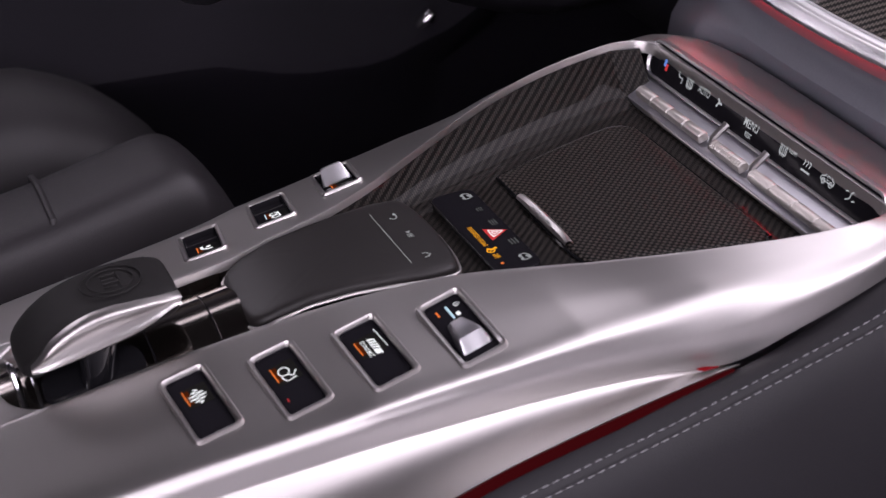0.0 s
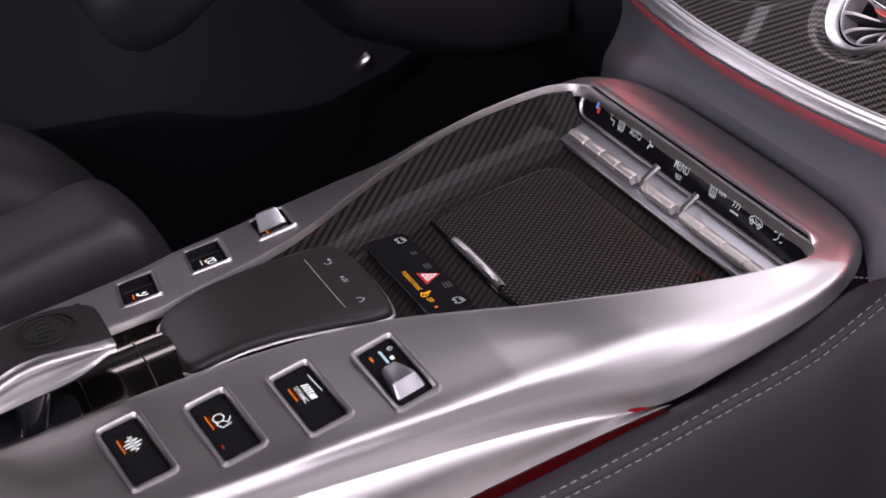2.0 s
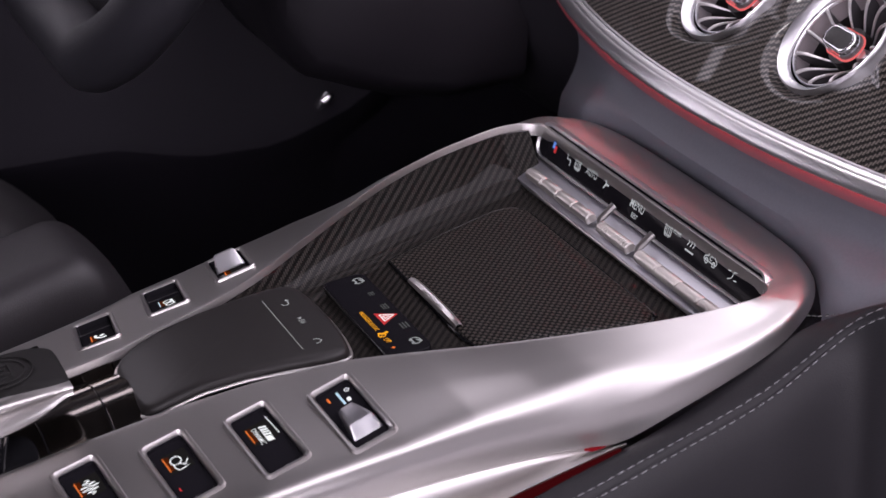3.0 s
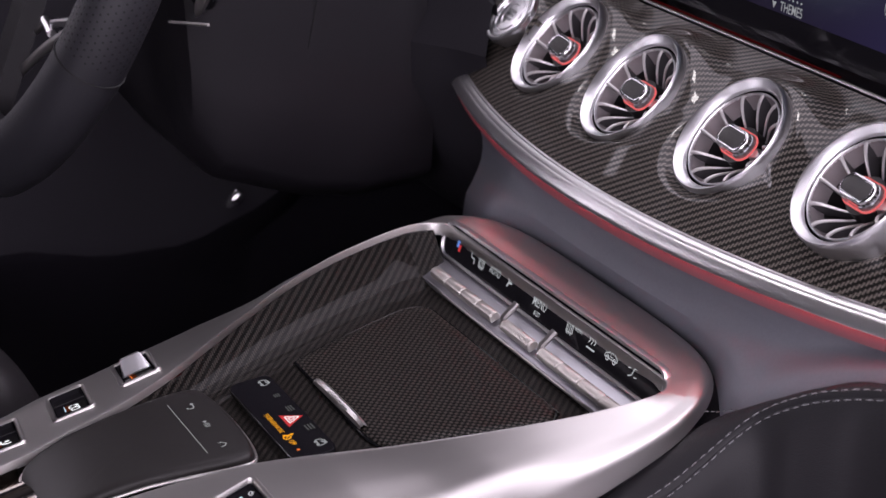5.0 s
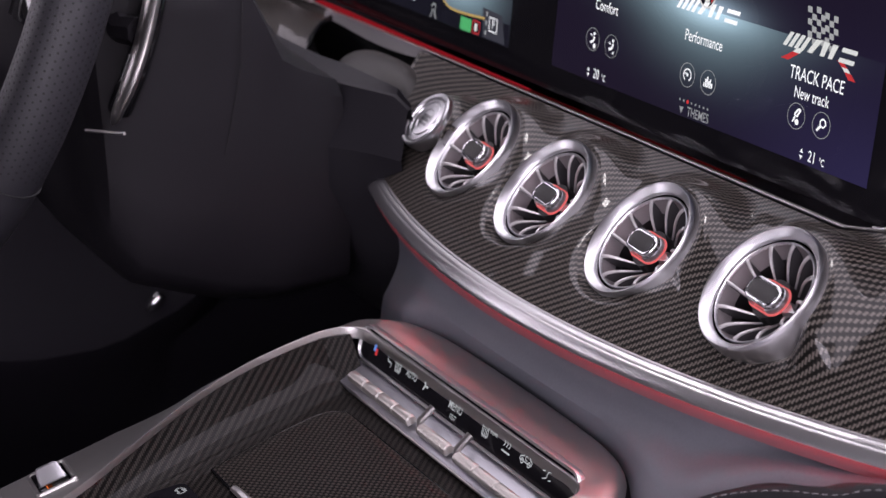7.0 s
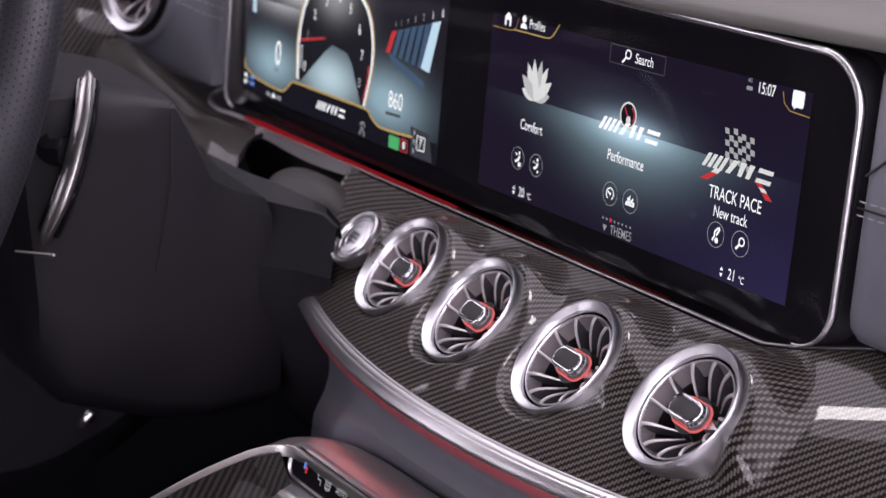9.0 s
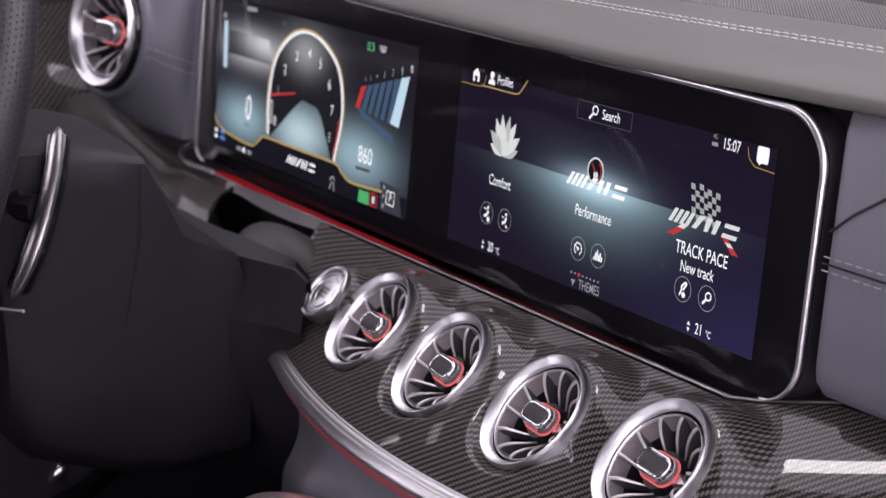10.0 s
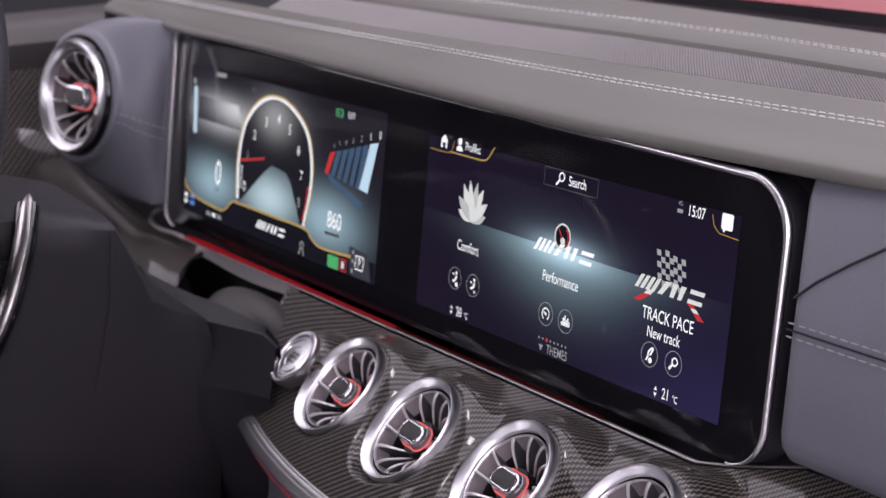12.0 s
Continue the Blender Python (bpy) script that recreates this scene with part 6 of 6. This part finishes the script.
# round shortcut signs
for n, (x, y) in enumerate(mm((-104, -29.8), (-84, -30.2), (-8, -30.8), (11.2, -30.9), (87, -31.7), (107, -31.9))):
    sign(flat_arc(x, y, .0068, .0004, 0, 360, Z1, 32), DIM, menu, "round_border")
    bm = bmesh.new()
    if n in (0, 1):
        flat_disc(x + .0012, y + .0036, .0011, Z1, bm, 10)
        flat_line([(x + .0018, y + .0018), (x + .0004, y - .0012), (x - .0024, y - .0022)], .0017, Z1, bm)
        flat_line([(x - .0030, y + .0030 - n * .001), (x - .0008, y + .0020 - n * .001)], .0008, Z1, bm)
        flat_disc(x + .0022, y - .0036, .0016 if n == 0 else .0009, Z1, bm, 12)
    elif n == 2:
        flat_arc(x, y, .0034, .0008, -60, 240, Z1, 20, bm)
        flat_bar(x, y, x - .0022, y + .0012, .0009, Z1, bm)
        flat_disc(x, y, .0010, Z1, bm, 10)
    elif n == 3:
        for k, h in enumerate((.0022, .0046, .0060, .0038, .0050, .0028)):
            flat_bar(x - .0035 + k * .0014, y - .0028, x - .0035 + k * .0014, y - .0028 + h, .0011, Z1, bm)
    elif n == 4:
        flat_line([(x - .0024, y - .0036), (x - .0008, y - .0006), (x - .0012, y + .0012), (x + .0016, y + .0040), (x + .0030, y + .0036), (x + .0004, y - .0004)], .0012, Z1, bm)
        flat_disc(x + .0010, y - .0030, .0016, Z1, bm, 12)
    else:
        flat_arc(x + .0010, y + .0012, .0021, .0009, 0, 360, Z1, 18, bm)
        flat_bar(x - .0006, y - .0006, x - .0032, y - .0034, .0015, Z1, bm)
    sign(bm, WHITE, menu, "shortcut_sign")


def emblem(x, y, k, mat, host):
    """The slanted badge as plain strokes."""
    bm = bmesh.new()
    for n in range(4):
        flat_poly([(x + (-27 + n * 4.2) * k, y - 3.6 * k), (x + (-24.2 + n * 4.2) * k, y - 3.6 * k), (x + (-19.5 + n * 4.2) * k, y + 3.6 * k), (x + (-22.3 + n * 4.2) * k, y + 3.6 * k)], Z2, bm)
    flat_poly([(x - 9 * k, y - 3.6 * k), (x - 5.4 * k, y - 3.6 * k), (x + 1.0 * k, y + 3.6 * k), (x - 3.2 * k, y + 3.6 * k)], Z2, bm)
    flat_poly([(x + .2 * k, y - 3.6 * k), (x + 3.2 * k, y - 3.6 * k), (x + 6.4 * k, y + 3.6 * k), (x + 2.2 * k, y + 3.6 * k)], Z2, bm)
    flat_poly([(x + 6.0 * k, y - 3.6 * k), (x + 9 * k, y - 3.6 * k), (x + 12.4 * k, y + 3.6 * k), (x + 8.6 * k, y + 3.6 * k)], Z2, bm)
    flat_poly([(x + 13.4 * k, y - 3.6 * k), (x + 24 * k, y - 3.6 * k), (x + 24.6 * k, y - 1.4 * k), (x + 14.2 * k, y - 1.4 * k)], Z2, bm)
    flat_poly([(x + 14.8 * k, y + 1.4 * k), (x + 25.3 * k, y + 1.4 * k), (x + 26 * k, y + 3.6 * k), (x + 15.6 * k, y + 3.6 * k)], Z2, bm)
    return part("emblem", bm, mat, host, "slanted badge in plain strokes")


emblem(.0035, .0085, .00108, WHITE, menu)
emblem(.0980, .0065, .00108, PETAL, menu)
dial = sign(flat_disc(.0010, .0165, .0068, Z1 + .0001, steps=28), NIGHT, menu, "dial_face")
sign(flat_arc(.0010, .0165, .0072, .0011, 0, 360, Z2), PETAL, dial, "dial_rim")
sign(flat_arc(.0010, .0165, .0055, .0009, -40, 60, Z2), REDMARK, dial, "dial_red")
sign(flat_bar(.0010, .0155, -.0030, .0205, .0008, Z2), REDMARK, dial, "dial_needle")
sign(flat_disc(.0015, .0140, .0022, Z2, steps=14), PETAL, dial, "dial_hub")
# chequered flag and kerbs
FLAG = glow("flag_white", (0.62, 0.62, 0.64), 0.62)
for i in range(7):
    for j in range(6):
        if (i + j) % 2 == 0 and not (i > 5 and j > 3):
            x, y = 84 + i * 3.4 + j * .6, 26 - j * 3.1 - i * .25 + (1.2 if i in (2, 3) else 0)
            sign(flat_poly(mm((x, y), (x + 3.4, y - .25), (x + 4.0, y - 3.3), (x + .6, y - 3.1)), Z1), FLAG, menu, "flag_square")
for pts, mat in ((((80.5, 3.2), (85.5, 3.2), (82.5, .4), (77, .4)), PETAL), (((77, .4), (82.5, .4), (74.5, -4.4), (68.5, -4.4)), REDMARK), (((111.5, 3.2), (116, 3.2), (120, .4), (115.5, .4)), REDMARK),
                 (((115.5, .4), (120, .4), (122.6, -1.6), (118, -1.6)), PETAL), (((118, -1.6), (122.6, -1.6), (127, -5), (121.6, -5)), REDMARK)):
    sign(flat_poly(mm(*pts), Z1), mat, menu, "kerb_mark")

# instrument screen: dial arch, gold line, road, numbers
sign(flat_poly(mm((-493, -54.6), (-199, -54.6), (-199, -40), (-233, -41.5), (-271, -43.8), (-285, -40.5), (-296, -34.6), (-410, -34.5), (-427, -44.4), (-468, -42.7), (-491, -37.7), (-493, -36)), Z1), NIGHT, cluster, "lower_band")
arch = [tuple(p[:2]) for p in spline([(x / 1000, y / 1000, 0) for x, y in ((-402, -31), (-404, -2), (-397, 26.3), (-376, 45), (-352, 51.9), (-327, 47.5), (-304, 34), (-294, 15), (-292.5, -6), (-299, -33))], 60)]
sign(flat_poly(arch, Z1), screen_light("dial_dark", dial_colours), cluster, "dial_face")
sign(flat_poly(mm((-400, -33.6), (-362, -4), (-352, 2), (-330, 0), (-322, -6), (-304, -33.6)), Z1 + .00006), screen_light("road_light", road_colours), cluster, "road")
sign(flat_line(arch, .0034, Z2), PALE, cluster, "arch_band")
sign(flat_line([(x * 1.0 + (-.0022 if x < -.350 else .0022), y + .0010) for x, y in arch], .0014, Z3), GOLD, cluster, "arch_line")
gold = [tuple(p[:2]) for p in spline([(x / 1000, y / 1000, 0) for x, y in ((-493, -30), (-489, -36.6), (-468, -42.2), (-430, -44.6), (-420, -42), (-410, -35), (-400, -34.2), (-350, -34.4), (-298, -34.4), (-288, -38.5), (-276, -43), (-255, -43), (-230, -41.5))], 60)]
sign(flat_line(gold, .0016, Z3), GOLD, cluster, "gold_line")
sign(flat_poly(mm((-402, -2.8), (-363, 4.6), (-363, 6), (-402, -.6)), Z3), REDMARK, cluster, "needle")
for word, x, y in (("1", -390, 3.4), ("2", -381, 19.9), ("3", -364, 31.9), ("4", -345, 36.5), ("5", -328, 31.3), ("6", -313, 18.7), ("7", -307, 1.2), ("8", -308, -18.2), ("0", -392, -20)):
    lettering("dial_number", word, .0104, x / 1000, y / 1000, Z3, WHITE if word not in "18" else DIM, cluster, squeeze=.8)
sign(flat_line(mm((-296, -4), (-297, -16), (-301, -29)), .0016, Z3), REDMARK, cluster, "red_range")
for k in range(7):
    sign(flat_bar(-.4005, -.006 - k * .0026, -.3965, -.006 - k * .0026, .0010, Z3), PALE, cluster, "scale_tick")
lettering("speed_text", "0", .0265, -.4360, -.0180, Z3, WHITE, cluster, squeeze=.8)
lettering("speed_unit", "km/h", .0040, -.4370, -.0300, Z3, FAINT, cluster)
lettering("rpm_text", "860", .0165, -.2560, -.0220, Z3, WHITE, cluster, squeeze=.8)
sign(flat_bar(-.2680, -.0316, -.2480, -.0310, .0022, Z3), FAINT, cluster, "rpm_unit")
sign(flat_poly(mm((-487, 44), (-481, 44), (-478, 8), (-484, 8)), Z2), ICE, cluster, "boost_column")
sign(flat_poly(mm((-478, 38), (-410, 38), (-403, 20), (-478, 20)), Z1), screen_light("ridge_light", ridge_colours), cluster, "ridge_light")
sign(flat_poly(mm((-489, 46), (-484, 46), (-484, 50), (-489, 50)), Z2), DIM, cluster, "boost_mark")
sign(flat_bar(-.4490, .0575, -.4330, .0580, .0034, Z2), DIM, cluster, "header_bar")
sign(flat_bar(-.3900, .0530, -.3840, .0532, .0030, Z2), FAINT, cluster, "header_bar")
bm = flat_arc(-.2585, .0530, .0026, .0016, -90, 90, Z2, 12)
for k in range(3):
    flat_bar(-.2650, .0508 + k * .0022, -.2600, .0508 + k * .0022, .0011, Z2, bm)
sign(bm, GREENMARK, cluster, "headlamp_sign")
lettering("cluster_clock", "15:07", .0062, -.2440, .0530, Z2, WHITE, cluster, squeeze=.7)
for k, (word, x, y) in enumerate((("0", -205, 45), ("1", -217, 42.4), ("2", -228.5, 39.4), ("3", -239, 36.6), ("4", -248.5, 34.2), ("5", -257, 32), ("6", -264, 30))):
    lettering("bar_number", word, (.0074, .0074, .0066, .006, .0054, .005, .0046)[k], x / 1000, y / 1000, Z2, WHITE if k < 2 else DIM, cluster, squeeze=.75)
sign(flat_poly(mm((-206.5, 40.2), (-217, 37.7), (-227, 5.7), (-216, 4.5)), Z2), ICE, cluster, "bright_column")
STEEL = glow("steel_blue", (0.14, 0.24, 0.42), 0.42)
for k in range(6):
    x = -219 - k * 8.6
    sign(flat_poly(mm((x, 37 - k * 2.2), (x - 7, 35.2 - k * 2.2), (x - 13, 5.5 + k * .8), (x - 8, 5.7 + k * .6)), Z1), STEEL if k < 5 else REDMARK, cluster, "graph_column")
sign(flat_poly(mm((-272, 10), (-222, -3), (-222, -9), (-266, 4)), Z1), STEEL, cluster, "graph_foot")
sign(flat_poly([(-.254 + x, -.0500 + y) for x, y in outline(.0145, .0088, .0012)], Z2), GREENMARK, cluster, "green_box")
sign(flat_line(mm((-245, -45.5), (-236, -45.5), (-236, -53.5), (-245, -53.5), (-245, -45.5)), .0009, Z2), REDMARK, cluster, "red_box")
sign(flat_poly(mm((-242.5, -47), (-239, -47), (-239, -52), (-242.5, -52)), Z2), PETAL, cluster, "red_box_mark")
sign(flat_poly(mm((-234, -34.5), (-209, -36), (-203, -54), (-231, -54)), Z1 + .0001), glow("gear_box", (.045, .045, .06), 1.0), cluster, "gear_box")
sign(flat_line(mm((-224, -39.5), (-214, -39.5), (-214, -48.5), (-224, -48.5), (-224, -39.5)), .0008, Z2), WHITE, cluster, "gear_frame")
lettering("gear_text", "P", .0085, -.2190, -.0440, Z2, WHITE, cluster, squeeze=.8)
for y in (-38, -44, -50.5):
    sign(flat_bar(-.2290, y / 1000, -.2268, y / 1000, .0030, Z2), DIM, cluster, "gear_mark")
bm = flat_arc(-.2990, -.0475, .0030, .0012, 0, 180, Z2, 12)
flat_bar(-.3025, -.0540, -.3000, -.0480, .0014, Z2, bm)
flat_bar(-.2955, -.0540, -.2980, -.0480, .0014, Z2, bm)
sign(bm, DIM, cluster, "assist_sign")
emblem(-.3470, -.0440, .00086, WHITE, cluster)
for x, w, mat in ((-492, 5, WHITE), (-482, 8, BLUEMARK)):
    for y in (-42.6, -47.6):
        sign(flat_bar(x / 1000, y / 1000, (x + w) / 1000, y / 1000, .0030, Z2), mat, cluster, "trip_mark")
for x, w in ((-452, 7), (-442, 5), (-434, 7)):
    sign(flat_bar(x / 1000, -.0505, (x + w) / 1000, -.0508, .0030, Z2), DIM if x != -442 else WHITE, cluster, "trip_mark")
pane = part("cover_glass", flat_poly(display_outline(-.004, .0280), .0011), COVER, display, "clear cover glass", keep=True)
pane.visible_shadow = False
